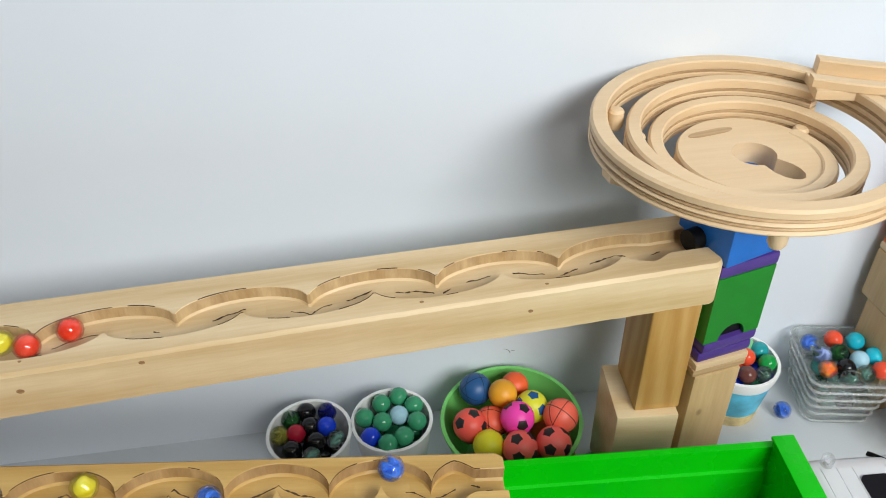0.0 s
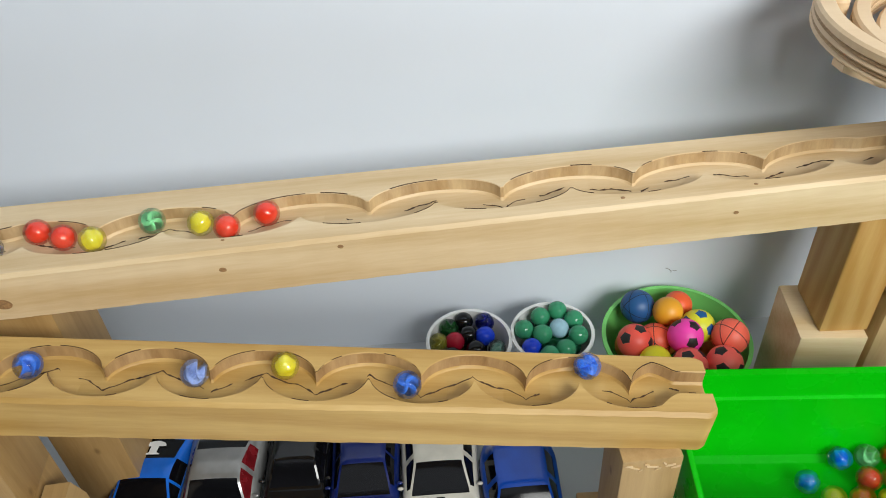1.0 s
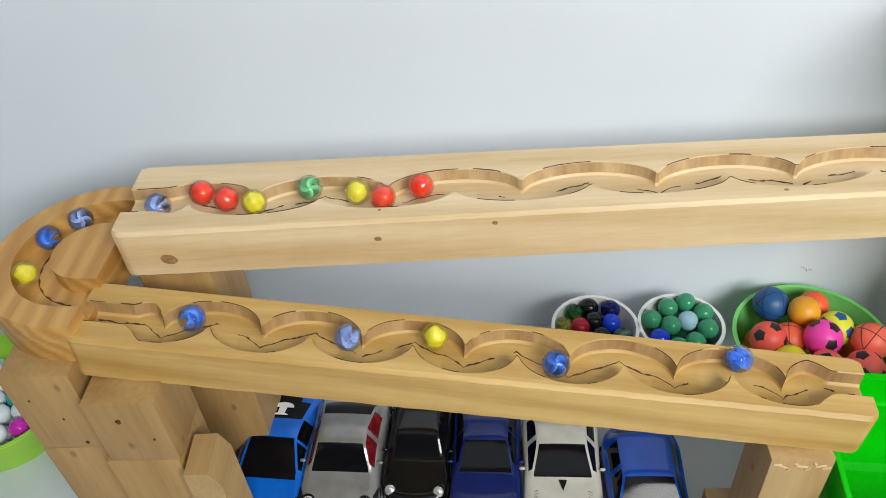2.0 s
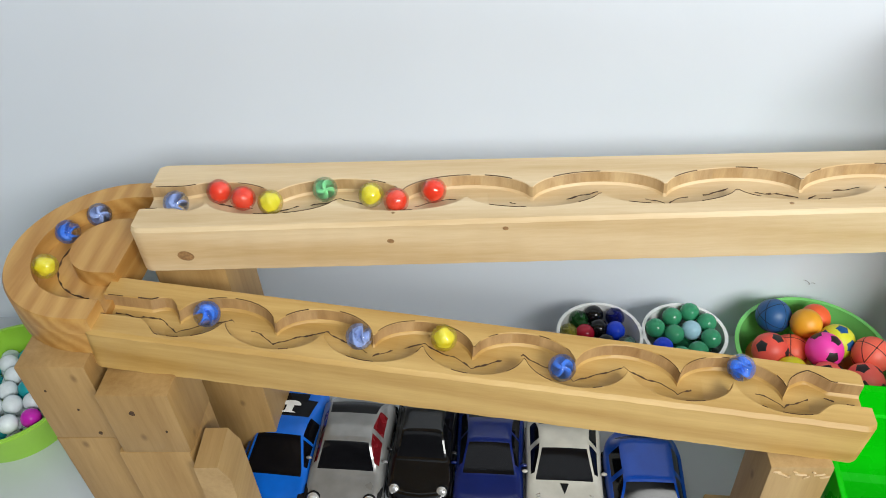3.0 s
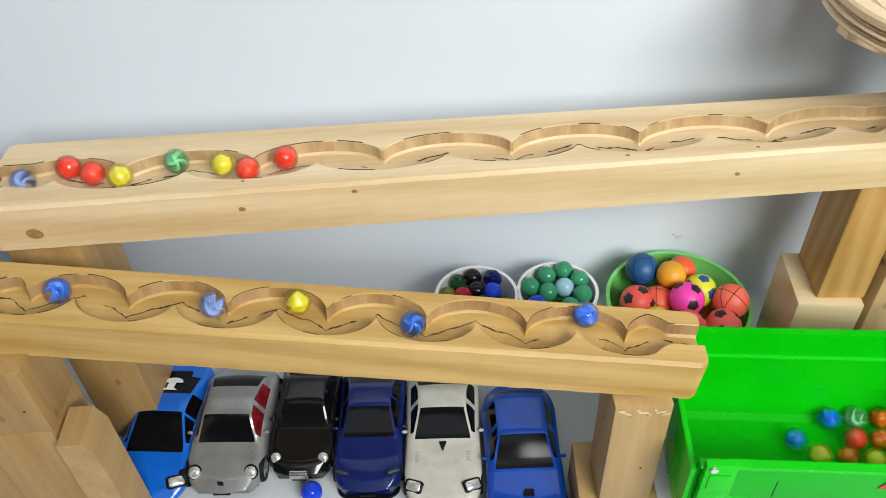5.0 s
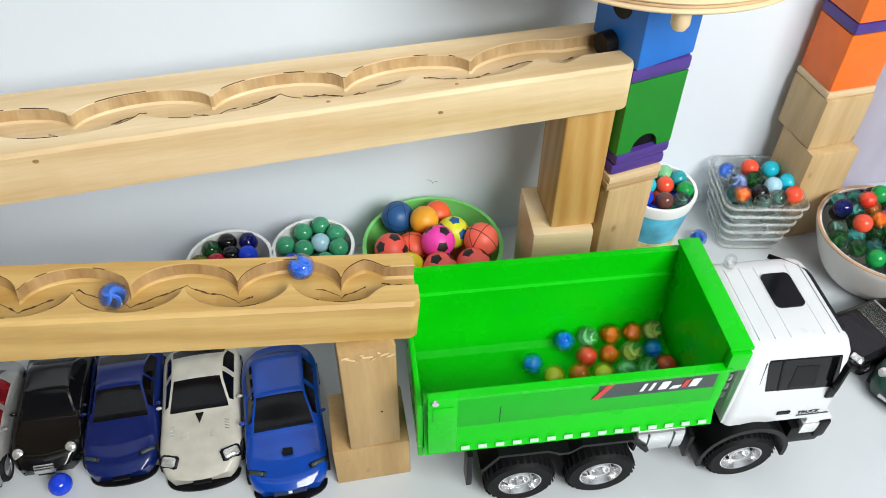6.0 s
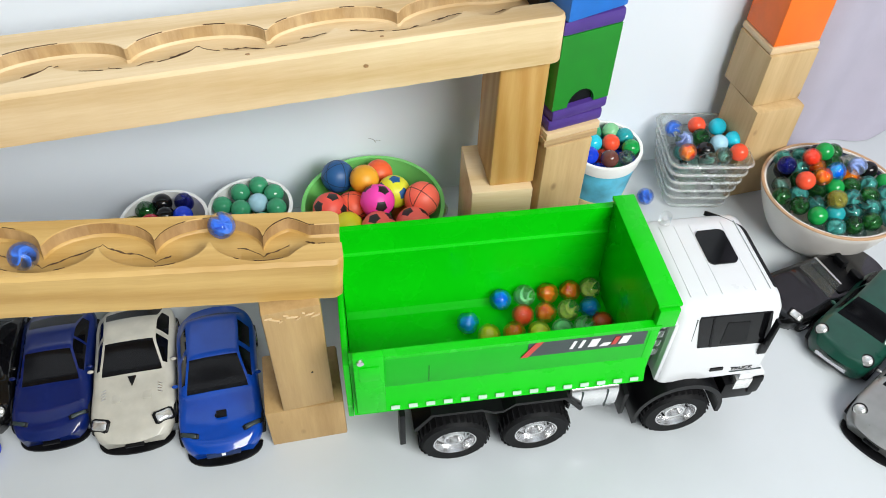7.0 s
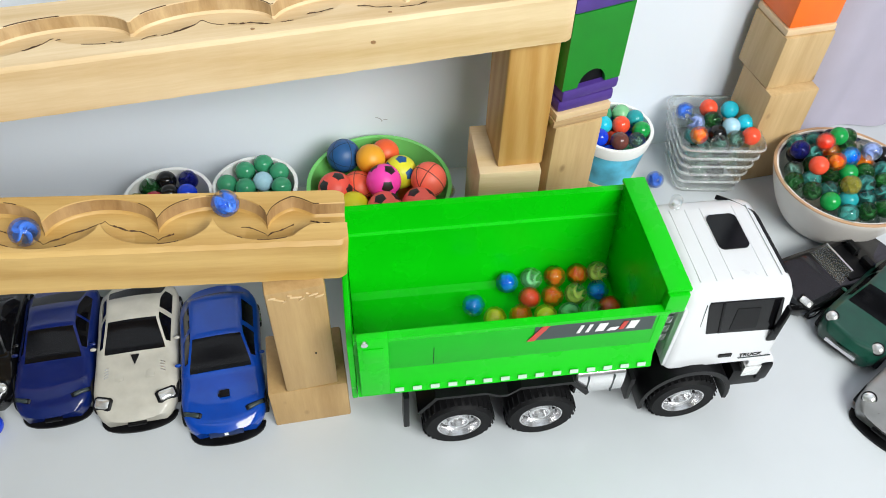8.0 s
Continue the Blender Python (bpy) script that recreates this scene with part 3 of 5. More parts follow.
mbowl = bowl("marble_bowl", 0.4970, 0.362, 0.0605, 0.028, 0.052, 0.004, CERAMIC, "cream stoneware bowl full of dark glass marbles", "bowl", 0.0, 10, 0.5)
bowl("marble_tub", -0.556, 0.372, 0.066, 0.052, 0.040, 0.002, LIME, "lime green plastic tub full of white marbles", "tub", 0.001)
bm = bmesh.new()
lathe(bm, [(0.0580, 0.0535), (0.0608, 0.0535), (0.0606, 0.0546), (0.0594, 0.0551), (0.0582, 0.0546)], 64)
part("rim", bm, plain("tan_glazed_rim", (0.50, 0.30, 0.17), 0.3, gloss=0.4), mbowl, "bare tan rim")
bm = bmesh.new()
lathe(bm, [(0.0560, 0.0525), (0.0564, 0.0525), (0.0545, 0.0400), (0.0541, 0.0400)], 64)
part("inner_glaze", bm, plain("speckled_blue_glaze", (0.10, 0.12, 0.20), 0.25, var=0.85, scale=420, gloss=0.5), mbowl, "dark blue dotted glaze inside")
cup = bowl("paper_cup", 0.318, 0.447, 0.0325, 0.024, 0.058, 0.0012, plain("sky_blue_print", (0.10, 0.50, 0.70), 0.4, var=0.5, scale=45), "paper cup with a blue seaside print and white rim", "cup")
bm = bmesh.new()
lathe(bm, [(0.0305, 0.050), (0.0322, 0.050), (0.0342, 0.060), (0.0338, 0.062), (0.031, 0.062), (0.030, 0.052)], 48)
part("rim", bm, POT, cup, "white rolled rim")
bm = bmesh.new()
lathe(bm, [(0.0236, 0.0), (0.0245, 0.0), (0.0267, 0.014), (0.0258, 0.014)], 48)
part("printed_band", bm, plain("sand_yellow_print", (0.80, 0.62, 0.28), 0.4, var=0.4, scale=90), cup, "sand-yellow printed band")

jar = thing("glass_dish", pose(0.410, 0.438, 0, 0, 0, -11), "square ribbed clear glass dish full of marbles", "dish")


def rounded(hw, r, z, n=6):
    pts = []
    for cx, cy, a0 in ((1, 1, 0), (-1, 1, 90), (-1, -1, 180), (1, -1, 270)):
        for i in range(n + 1):
            a = radians(a0 + 90 * i / n)
            pts.append((cx * (hw - r) + r * math.cos(a), cy * (hw - r) + r * math.sin(a), z))
    return pts


bm = bmesh.new()
rings = [rounded(0.020, 0.008, 0.0), rounded(0.0265, 0.009, 0.0005)]
for i in range(15):
    f = i / 14
    rings.append(rounded(0.027 + 0.0085 * f + 0.0015 * math.sin(f * 2 * math.pi * 5), 0.010, 0.003 + 0.050 * f))
rings += [rounded(0.0365, 0.010, 0.060), rounded(0.0362, 0.010, 0.062), rounded(0.0345, 0.009, 0.062)]
for f in (0.9, 0.5, 0.1):
    rings.append(rounded(0.0245 + 0.0095 * f, 0.008, 0.005 + 0.052 * f))
rings.append(rounded(0.014, 0.006, 0.005))
loft(bm, rings)
part("shell", bm, CLEARGLASS, jar)
# half-opaque white glass puts the ribs' highlights into their colour
RIBGLASS = glass("whitened_glass_rib", (0.97, 1.0, 0.99), 0.08, 1.5, 0.65, 0.5)
for i in range(6):
    f = i / 5
    w = 0.0275 + 0.0088 * f + 0.0016
    bm = bmesh.new()
    lower, upper = rounded(w, 0.010, 0.0045 + 0.0545 * f), rounded(w - 0.0009, 0.010, 0.0065 + 0.0545 * f)
    back = rounded(w - 0.0014, 0.010, 0.0050 + 0.0545 * f)
    rings = [[a, b, c] for a, b, c in zip(lower, upper, back)]
    loft(bm, rings + rings[:1], cap=False)
    part("rib", bm, RIBGLASS, jar, "raised glass rib, whitened for the highlight along it")

# ---- toy dump truck ----
truck = thing("toy_dump_truck", pose(0.1275, 0.2104, 0, 0, 0, -3.9), "toy dump truck, white cab and green tipper, parked on the table", "toy truck")
FAR = 0.101


def wheel(parent, x, y0, y1, r, name="wheel", rim_mat=CHROME, near_low=True):
    """Wheel on a cross axle; the outer side is y0."""
    w, s = abs(y1 - y0), (1 if y1 > y0 else -1)
    bm = bmesh.new()
    prof = [(r * 0.62, 0), (r * 0.9, 0), (r * 0.985, w * 0.12), (r, w * 0.25), (r, w * 0.75), (r * 0.985, w * 0.88), (r * 0.9, w), (r * 0.62, w)]
    lathe(bm, prof, 48)
    m = pose(x, y0, r, -90 if s > 0 else 90)
    root = part(name, bm, RUBBER, parent, "black rubber tyre on a silver hub", m)
    bm = bmesh.new()
    lathe(bm, [(0, w * 0.30), (r * 0.2, w * 0.28), (r * 0.24, w * 0.12), (r * 0.30, w * 0.12), (r * 0.34, w * 0.33), (r * 0.5, w * 0.30), (r * 0.58, w * 0.02), (r * 0.645, w * 0.02),
               (r * 0.645, w * 0.6), (0, w * 0.6)], 36)
    part("rim", bm, rim_mat, root)
    for i in range(6):
        bm = bmesh.new()
        a = i * math.pi / 3
        cylinder(bm, r * 0.045, w * 0.08, pose(r * 0.42 * math.cos(a), r * 0.42 * math.sin(a), w * 0.29), 8)
        part("wheel_nut", bm, BLACK, root)
    if r > 0.015:
        bm = bmesh.new()
        for i in range(32):
            a = i * 2 * math.pi / 32
            box(bm, -0.0012, 0.0012, -0.0005, 0.0003, w * 0.08, w * 0.42, 0, pose(r * math.cos(a), r * math.sin(a), 0, 0, 0, math.degrees(a) + 78))
        part("tread", bm, RUBBER, root, "moulded tread lugs")
    return root


for x in (0.0, 0.057, 0.159):
    wheel(truck, x, -0.0015, 0.0205, 0.0243)
    wheel(truck, x, FAR + 0.003, FAR - 0.018, 0.0243)
    bm = bmesh.new()
    cylinder(bm, 0.003, 0.066, pose(x, 0.052, 0.0235, 90), 12)
    part("axle", bm, BLACK, truck)

# tipper: section across the truck, swept along it
def tipper_section(x, n0=0.002, n1=None):
    n1 = FAR - n0 if n1 is None else n1
    return [(x, n0 - 0.003, 0.0755), (x, n0 + 0.003, 0.096), (x, n0 + 0.003, 0.1300), (x, n0 - 0.001, 0.1300), (x, n0 - 0.001, 0.1330), (x, n0 + 0.0045, 0.1330),
            (x, n0 + 0.006, 0.120), (x, n0 + 0.009, 0.080), (x, n0 + 0.017, 0.0655), (x, n1 - 0.013, 0.0655), (x, n1 - 0.0085, 0.081), (x, n1 - 0.0075, 0.1215),
            (x, n1 - 0.0055, 0.1225), (x, n1 - 0.004, 0.142), (x, n1 + 0.001, 0.142), (x, n1 + 0.001, 0.137), (x, n1 - 0.003, 0.137), (x, n1 - 0.003, 0.096), (x, n1 + 0.003, 0.0755),
            (x, n1 - 0.004, 0.0715), (x, n1 - 0.03, 0.060), (x, n0 + 0.03, 0.060), (x, n0 + 0.004, 0.0715)]


bm = bmesh.new()
loft(bm, [tipper_section(x) for x in (-0.0655, 0.02, 0.1235)])
tipper = part("tipper", bm, GREEN, truck, "open bright green tipper body", None, True, 25)
bm = bmesh.new()
box(bm, 0.1195, 0.1255, 0.0045, FAR - 0.0045, 0.066, 0.147, 0.0008)
part("front_wall", bm, GREEN, tipper)
bm = bmesh.new()
box(bm, 0.1185, 0.1335, 0.0035, FAR - 0.003, 0.1472, 0.150, 0.0008)
part("canopy_lip", bm, GREEN, tipper)
bm = bmesh.new()
box(bm, 0.1195, 0.1325, 0.0015, 0.010, 0.1300, 0.1468, 0.001)
part("corner_gusset", bm, GREEN, tipper)
bm = bmesh.new()
box(bm, -0.0695, -0.0658, 0.004, FAR - 0.004, 0.066, 0.1245, 0.001)
part("tailgate", bm, GREEN, tipper)
for nm, y0, y1 in (("tail_post", -0.0015, 0.0035), ("tail_post", FAR - 0.0035, FAR + 0.0015)):
    bm = bmesh.new()
    box(bm, -0.0635, -0.0455, y0, y1, 0.077, 0.1375, 0.0008)
    part(nm, bm, GREEN, tipper)
boxpart("latch_plate", (-0.0605, -0.0485, -0.0022, -0.0016, 0.114, 0.128), GREEN, tipper, 0.0002)
bm = bmesh.new()
cylinder(bm, 0.0021, 0.0022, pose(-0.0591, -0.0022, 0.1345, 90), 16)
part("hinge_bolt", bm, CHROME, tipper, "small silver hinge bolt")
bm = bmesh.new()
box(bm, -0.0455, 0.1185, 0.0032, 0.0046, 0.0975, 0.1296, 0.0003)
part("side_panel", bm, GREEN_MATT, tipper, "flat green side panel")
boxpart("panel_joint", (-0.0185, -0.0181, 0.0029, 0.0040, 0.099, 0.116), BLACK, tipper, 0.0)
# printed sign on the side: dark plate, red slash, pale lettering drawn as plain bars


def slanted(name, x0, x1, z0, z1, lean, mat, y, parent, label="", d=0.0004):
    bm = bmesh.new()
    out = [(x0, z0), (x1, z0), (x1 + lean, z1), (x0 + lean, z1)]
    a = [bm.verts.new((x, y, z)) for x, z in out]
    b = [bm.verts.new((x, y + d, z)) for x, z in out]
    for i in range(4):
        bm.faces.new((a[i], a[(i + 1) % 4], b[(i + 1) % 4], b[i]))
    bm.faces.new(a)
    bm.faces.new(b[::-1])
    return part(name, bm, mat, parent, label, None, False)


plate = slanted("side_sign", 0.042, 0.1165, 0.1135, 0.1280, 0.0, STICKER, 0.0027, tipper, "dark grey maker's sign with a red slash")
slanted("red_slash", 0.038, 0.0425, 0.1135, 0.1280, 0.0085, RED, 0.0023, plate)
for x0, w, z0, z1, mat in ((0.068, 0.0022, 0.1175, 0.1250, WHITEPRINT), (0.0735, 0.0022, 0.1175, 0.1250, WHITEPRINT), (0.0795, 0.0055, 0.1175, 0.1250, WHITEPRINT),
                           (0.0870, 0.0055, 0.1170, 0.1200, WHITEPRINT), (0.0945, 0.0030, 0.1175, 0.1250, RED), (0.0990, 0.0055, 0.1175, 0.1250, WHITEPRINT)):
    slanted("logo_bar", x0, x0 + w, z0, z1, 0.002, mat, 0.0022, plate)
# reflective dashes along the skirt
for i in range(15):
    x = -0.0425 + i * 0.01115
    bm = bmesh.new()
    a = [(x, -0.0018, 0.0783), (x + 0.0055, -0.0018, 0.0783), (x + 0.0055, -0.0011, 0.0809), (x, -0.0011, 0.0809)]
    loft(bm, [a, [(p[0], p[1] + 0.0006, p[2]) for p in a]])
    part("reflective_dash", bm, SILVERTAPE, tipper)

# chassis
boxpart("chassis", (-0.048, 0.208, 0.026, FAR - 0.026, 0.030, 0.0595), BLACK, truck, 0.002)
boxpart("subframe", (-0.04, 0.132, 0.018, FAR - 0.018, 0.0597, 0.0648), BLACK, truck, 0.001)
for y0, y1 in ((0.001, 0.022), (FAR - 0.022, FAR - 0.001)):
    bm = bmesh.new()
    out = [(-0.028, 0.044), (-0.0165, 0.0605), (0.017, 0.0605), (0.0255, 0.0555), (0.032, 0.0555), (0.040, 0.0625), (0.075, 0.0625), (0.088, 0.046)]
    pts = out + [(x * 0.97 + 0.0008, z - 0.0028) for x, z in out[::-1]]
    a = [bm.verts.new((x, y0, z)) for x, z in pts]
    b = [bm.verts.new((x, y1, z)) for x, z in pts]
    k = len(pts)
    for i in range(k):
        bm.faces.new((a[i], a[(i + 1) % k], b[(i + 1) % k], b[i]))
    for i in range(len(out) - 1):
        bm.faces.new((a[i], a[i + 1], a[k - 2 - i], a[k - 1 - i]))
        bm.faces.new((b[i], b[i + 1], b[k - 2 - i], b[k - 1 - i]))
    part("rear_mudguard", bm, BLACK, truck)
    boxpart("mudflap", (-0.0375, -0.0335, y0, y0 + 0.012, 0.026, 0.0635), BLACK, truck, 0.0008)
for y0 in (0.004, FAR - 0.034):
    bm = bmesh.new()
    rings = []
    for x in (0.0785, 0.0795, 0.112, 0.113):
        s = 0.94 if x in (0.0785, 0.113) else 1
        rings.append([(x, y0 + 0.015 + 0.015 * s * math.copysign(abs(math.cos(t)) ** 0.5, math.cos(t)), 0.050 + 0.0145 * s * math.copysign(abs(math.sin(t)) ** 0.6, math.sin(t))) for t in [2 * math.pi * i / 24 for i in range(24)]])
    loft(bm, rings)
    tank = part("fuel_tank", bm, CHROME, truck, "silver rounded fuel tank")
    for x in (0.0865, 0.104):
        boxpart("tank_strap", (x, x + 0.0009, y0 - 0.0004, y0 + 0.002, 0.040, 0.060), STICKER, tank, 0.0002)
    boxpart("mud_wing", (0.118, 0.1215, y0 + 0.001, y0 + 0.016, 0.024, 0.05), BLACK, truck, 0.001)
for y0, y1 in ((-0.001, 0.024), (FAR - 0.020, FAR + 0.004)):
    bm = bmesh.new()
    rings = []
    for i in range(19):
        a = radians(-8 + 200 * i / 18)
        c = (0.159 + 0.0295 * math.cos(a), 0.0265 + 0.031 * math.sin(a))
        d = (0.159 + 0.0325 * math.cos(a), 0.0265 + 0.0355 * math.sin(a))
        rings.append([(c[0], y0, c[1]), (d[0], y0, d[1]), (d[0], y1, d[1]), (c[0], y1, c[1])])
    loft(bm, rings)
    part("front_mudguard", bm, BLACK, truck)

# cab
def rrect(x0, x1, y0, y1, r, z, n=5):
    pts = []
    for cx, cy, a0 in ((x1 - r, y1 - r, 0), (x0 + r, y1 - r, 90), (x0 + r, y0 + r, 180), (x1 - r, y0 + r, 270)):
        for i in range(n + 1):
            a = radians(a0 + 90 * i / n)
            pts.append((cx + r * math.cos(a), cy + r * math.sin(a), z))
    return pts


bm = bmesh.new()
loft(bm, [rrect(0.1375, 0.2135, 0.0045, FAR + 0.001, 0.006, 0.0605), rrect(0.1375, 0.2145, 0.0055, FAR, 0.007, 0.082), rrect(0.138, 0.2140, 0.0075, FAR - 0.002, 0.007, 0.095),
          rrect(0.1385, 0.2125, 0.0105, FAR - 0.005, 0.008, 0.120), rrect(0.1395, 0.2105, 0.0135, FAR - 0.008, 0.009, 0.1265), rrect(0.1425, 0.2065, 0.018, FAR - 0.012, 0.009, 0.1300),
          rrect(0.150, 0.198, 0.026, FAR - 0.020, 0.008, 0.1308)])
cab = part("cab", bm, CAB, truck, "white moulded cab", None, True, 40)


def side_patch(name, pts, mat, y_of, parent, d=0.0012, label=""):
    bm = bmesh.new()
    a = [(x, y_of(z) - 0.0005, z) for x, z in pts]
    loft(bm, [a, [(x, y + d, z) for x, y, z in a]])
    return part(name, bm, mat, parent, label, None, False)


flank = lambda z: 0.0075 + (z - 0.095) * 0.12
side_patch("side_window", [(0.1585, 0.0945), (0.206, 0.0925), (0.2075, 0.098), (0.2035, 0.1215), (0.1555, 0.1225), (0.1545, 0.120)], DARKGLASS, flank, cab, label="smoked black side window")
side_patch("window_bar", [(0.1665, 0.0945), (0.1680, 0.0945), (0.1650, 0.122), (0.1635, 0.122)], BLACK, lambda z: flank(z) - 0.0005, cab)
side_patch("seat", [(0.1735, 0.0965), (0.192, 0.096), (0.190, 0.115), (0.1745, 0.116)], BLACK, lambda z: flank(z) - 0.0003, cab)
side_patch("door_handle", [(0.1735, 0.0685), (0.1825, 0.0685), (0.1825, 0.0715), (0.1735, 0.0715)], BLACK, lambda z: 0.0045, cab)
side_patch("door_seam", [(0.153, 0.064), (0.1534, 0.064), (0.1534, 0.121), (0.153, 0.121)], STICKER, lambda z: 0.0052 if z < 0.08 else flank(z), cab, 0.0008)
for i in range(5):
    boxpart("louvre", (0.1275, 0.1345, 0.012, 0.013, 0.085 + i * 0.0095, 0.0915 + i * 0.0095), CHROME, truck, 0.0004, None, "grey louvre slat")
boxpart("cab_back_post", (0.1345, 0.1372, 0.004, 0.0095, 0.066, 0.127), CAB, truck, 0.001)
boxpart("cab_rear_wall", (0.1262, 0.1340, 0.016, FAR - 0.016, 0.06, 0.126), BLACK, truck, 0.001)
txt = bpy.data.curves.new("door_lettering", "FONT")
txt.body, txt.size, txt.extrude = "TRUCK", 0.0048, 0.0002
letters = new("door_lettering", txt)
letters.data.materials.append(BLACK)
letters.parent, letters.matrix_basis = cab, pose(0.1885, 0.0045, 0.0665, 90)
boxpart("door_stripe", (0.1885, 0.2115, 0.0040, 0.0049, 0.0648, 0.0653), STICKER, cab, 0.0)
bm = bmesh.new()
prism(bm, [p[:2] for p in rrect(0.172, 0.1925, 0.0455, 0.0755, 0.004, 0)], 0.1298, 0.1318)
part("roof_hatch", bm, DARKGLASS, cab, "black rounded roof hatch")
for x in (0.150, 0.1605, 0.171, 0.1935, 0.2035):
    boxpart("roof_rib", (x, x + 0.0007, 0.022, FAR - 0.018, 0.1300, 0.13115), CAB, cab, 0.0003)
bm = bmesh.new()
rings = []
for i in range(17):
    f = i / 16
    x = 0.1885 + 0.0195 * math.sin(math.pi * 0.5 * min(1, f * 3.2))
    y = FAR - 0.0065 - 0.070 * f
    rings.append([(x - 0.0009, y, 0.1262), (x + 0.0013, y, 0.1262), (x + 0.0013, y, 0.1298), (x - 0.0008, y, 0.1304)])
loft(bm, rings)
part("sun_visor", bm, BLACK, cab, "curved black sun visor")
bm = bmesh.new()
prof = [(0, 0.0), (0.0042, 0.0), (0.0042, 0.0065), (0.0032, 0.0082), (0, 0.0085)]
lathe(bm, prof, 24)
part("beacon", bm, CLEARGLASS, cab, "small clear roof beacon", pose(0.1545, 0.0855, 0.1325))
bm = bmesh.new()
cylinder(bm, 0.002, 0.003, pose(0, 0, 0.002), 12)
part("beacon_core", bm, CHROME, cab, "", pose(0.1545, 0.0855, 0.1328))
windscreen = [(0.2147, 0.016, 0.0955), (0.2147, FAR - 0.012, 0.0955), (0.2133, FAR - 0.014, 0.121), (0.2133, 0.019, 0.121)]
bm = bmesh.new()
loft(bm, [windscreen, [(x + 0.0008, y, z) for x, y, z in windscreen]])
part("windscreen", bm, DARKGLASS, cab)
boxpart("bumper", (0.190, 0.2155, 0.003, FAR - 0.001, 0.030, 0.0495), BLACK, truck, 0.003)
boxpart("bumper_upper", (0.1975, 0.2165, 0.003, FAR - 0.001, 0.0497, 0.0603), CAB, truck, 0.002)
boxpart("headlamp", (0.196, 0.212, 0.0018, 0.01, 0.044, 0.056), HEADLAMP, truck, 0.0015, None, "clear ribbed headlamp")
boxpart("bumper_corner", (0.2075, 0.2165, 0.0008, 0.018, 0.038, 0.058), BLACK, truck, 0.003)
for i, (x0, x1, z0, z1) in enumerate(((0.2035, 0.2055, 0.094, 0.1205), (0.2025, 0.2085, 0.083, 0.095))):
    boxpart("wing_mirror", (x0, x1, 0.001 + 0.003 * i, 0.006, z0, z1), BLACK, cab, 0.0008)

# ---- toy cars ----
def smooth_curve(table, n, sigma=0.018):
    """Values at n + 1 even steps of a table of (f, value), with rounded corners."""
    f = np.linspace(0, 1, n + 1)
    fine = np.linspace(-0.2, 1.2, 561)
    v = np.interp(fine, [a for a, _ in table], [b for _, b in table])
    k = np.exp(-0.5 * (np.linspace(-0.1, 0.1, 81) / sigma) ** 2)
    v = np.convolve(v, k / k.sum(), "same")
    return np.interp(f, fine, v)


COUPE = dict(top=[(0, 0.36), (0.05, 0.46), (0.20, 0.56), (0.36, 0.63), (0.53, 1.0), (0.68, 0.98), (0.88, 0.66), (1, 0.52)], glass=(0.355, 0.525), back=(0.72, 0.86), side=(0.40, 0.80), plan=4.2)
RALLY = dict(top=[(0, 0.34), (0.04, 0.48), (0.34, 0.60), (0.38, 0.62), (0.54, 1.0), (0.84, 1.0), (0.92, 0.7), (1, 0.62)], glass=(0.375, 0.535), back=(0.85, 0.92), side=(0.42, 0.80), plan=5.0)
FASTBACK = dict(top=[(0, 0.36), (0.05, 0.47), (0.24, 0.57), (0.42, 0.63), (0.59, 1.0), (0.74, 0.98), (0.92, 0.66), (1, 0.55)], glass=(0.42, 0.585), back=(0.79, 0.91), side=(0.46, 0.84), plan=4.2)
SALOON = dict(top=[(0, 0.34), (0.05, 0.50), (0.28, 0.60), (0.33, 0.62), (0.46, 1.0), (0.66, 1.0), (0.78, 0.68), (1, 0.62)], glass=(0.325, 0.455), back=(0.665, 0.78), side=(0.36, 0.74), plan=5.0)
ROUND = dict(top=[(0, 0.25), (0.06, 0.42), (0.22, 0.55), (0.30, 0.60), (0.42, 0.97), (0.55, 1.0), (0.75, 0.82), (0.92, 0.5), (1, 0.35)], glass=(0.30, 0.43), back=(0.66, 0.82), side=(0.34, 0.70), plan=3.2)
WEDGE = dict(top=[(0, 0.20), (0.05, 0.34), (0.28, 0.56), (0.32, 0.60), (0.52, 1.0), (0.62, 0.98), (0.85, 0.78), (1, 0.70)], glass=(0.30, 0.51), back=(0.66, 0.84), side=(0.36, 0.66), plan=4.5)
MINI = dict(top=[(0, 0.36), (0.05, 0.54), (0.26, 0.62), (0.31, 0.66), (0.42, 1.0), (0.86, 0.97), (0.97, 0.62), (1, 0.5)], glass=(0.305, 0.42), back=(0.90, 0.975), side=(0.34, 0.88), plan=4.5)
ROADSTER = dict(top=[(0, 0.36), (0.05, 0.52), (0.32, 0.66), (0.40, 0.74), (0.46, 0.70), (0.70, 0.70), (0.76, 0.80), (1, 0.62)], glass=None, back=None, side=None, plan=4.5)


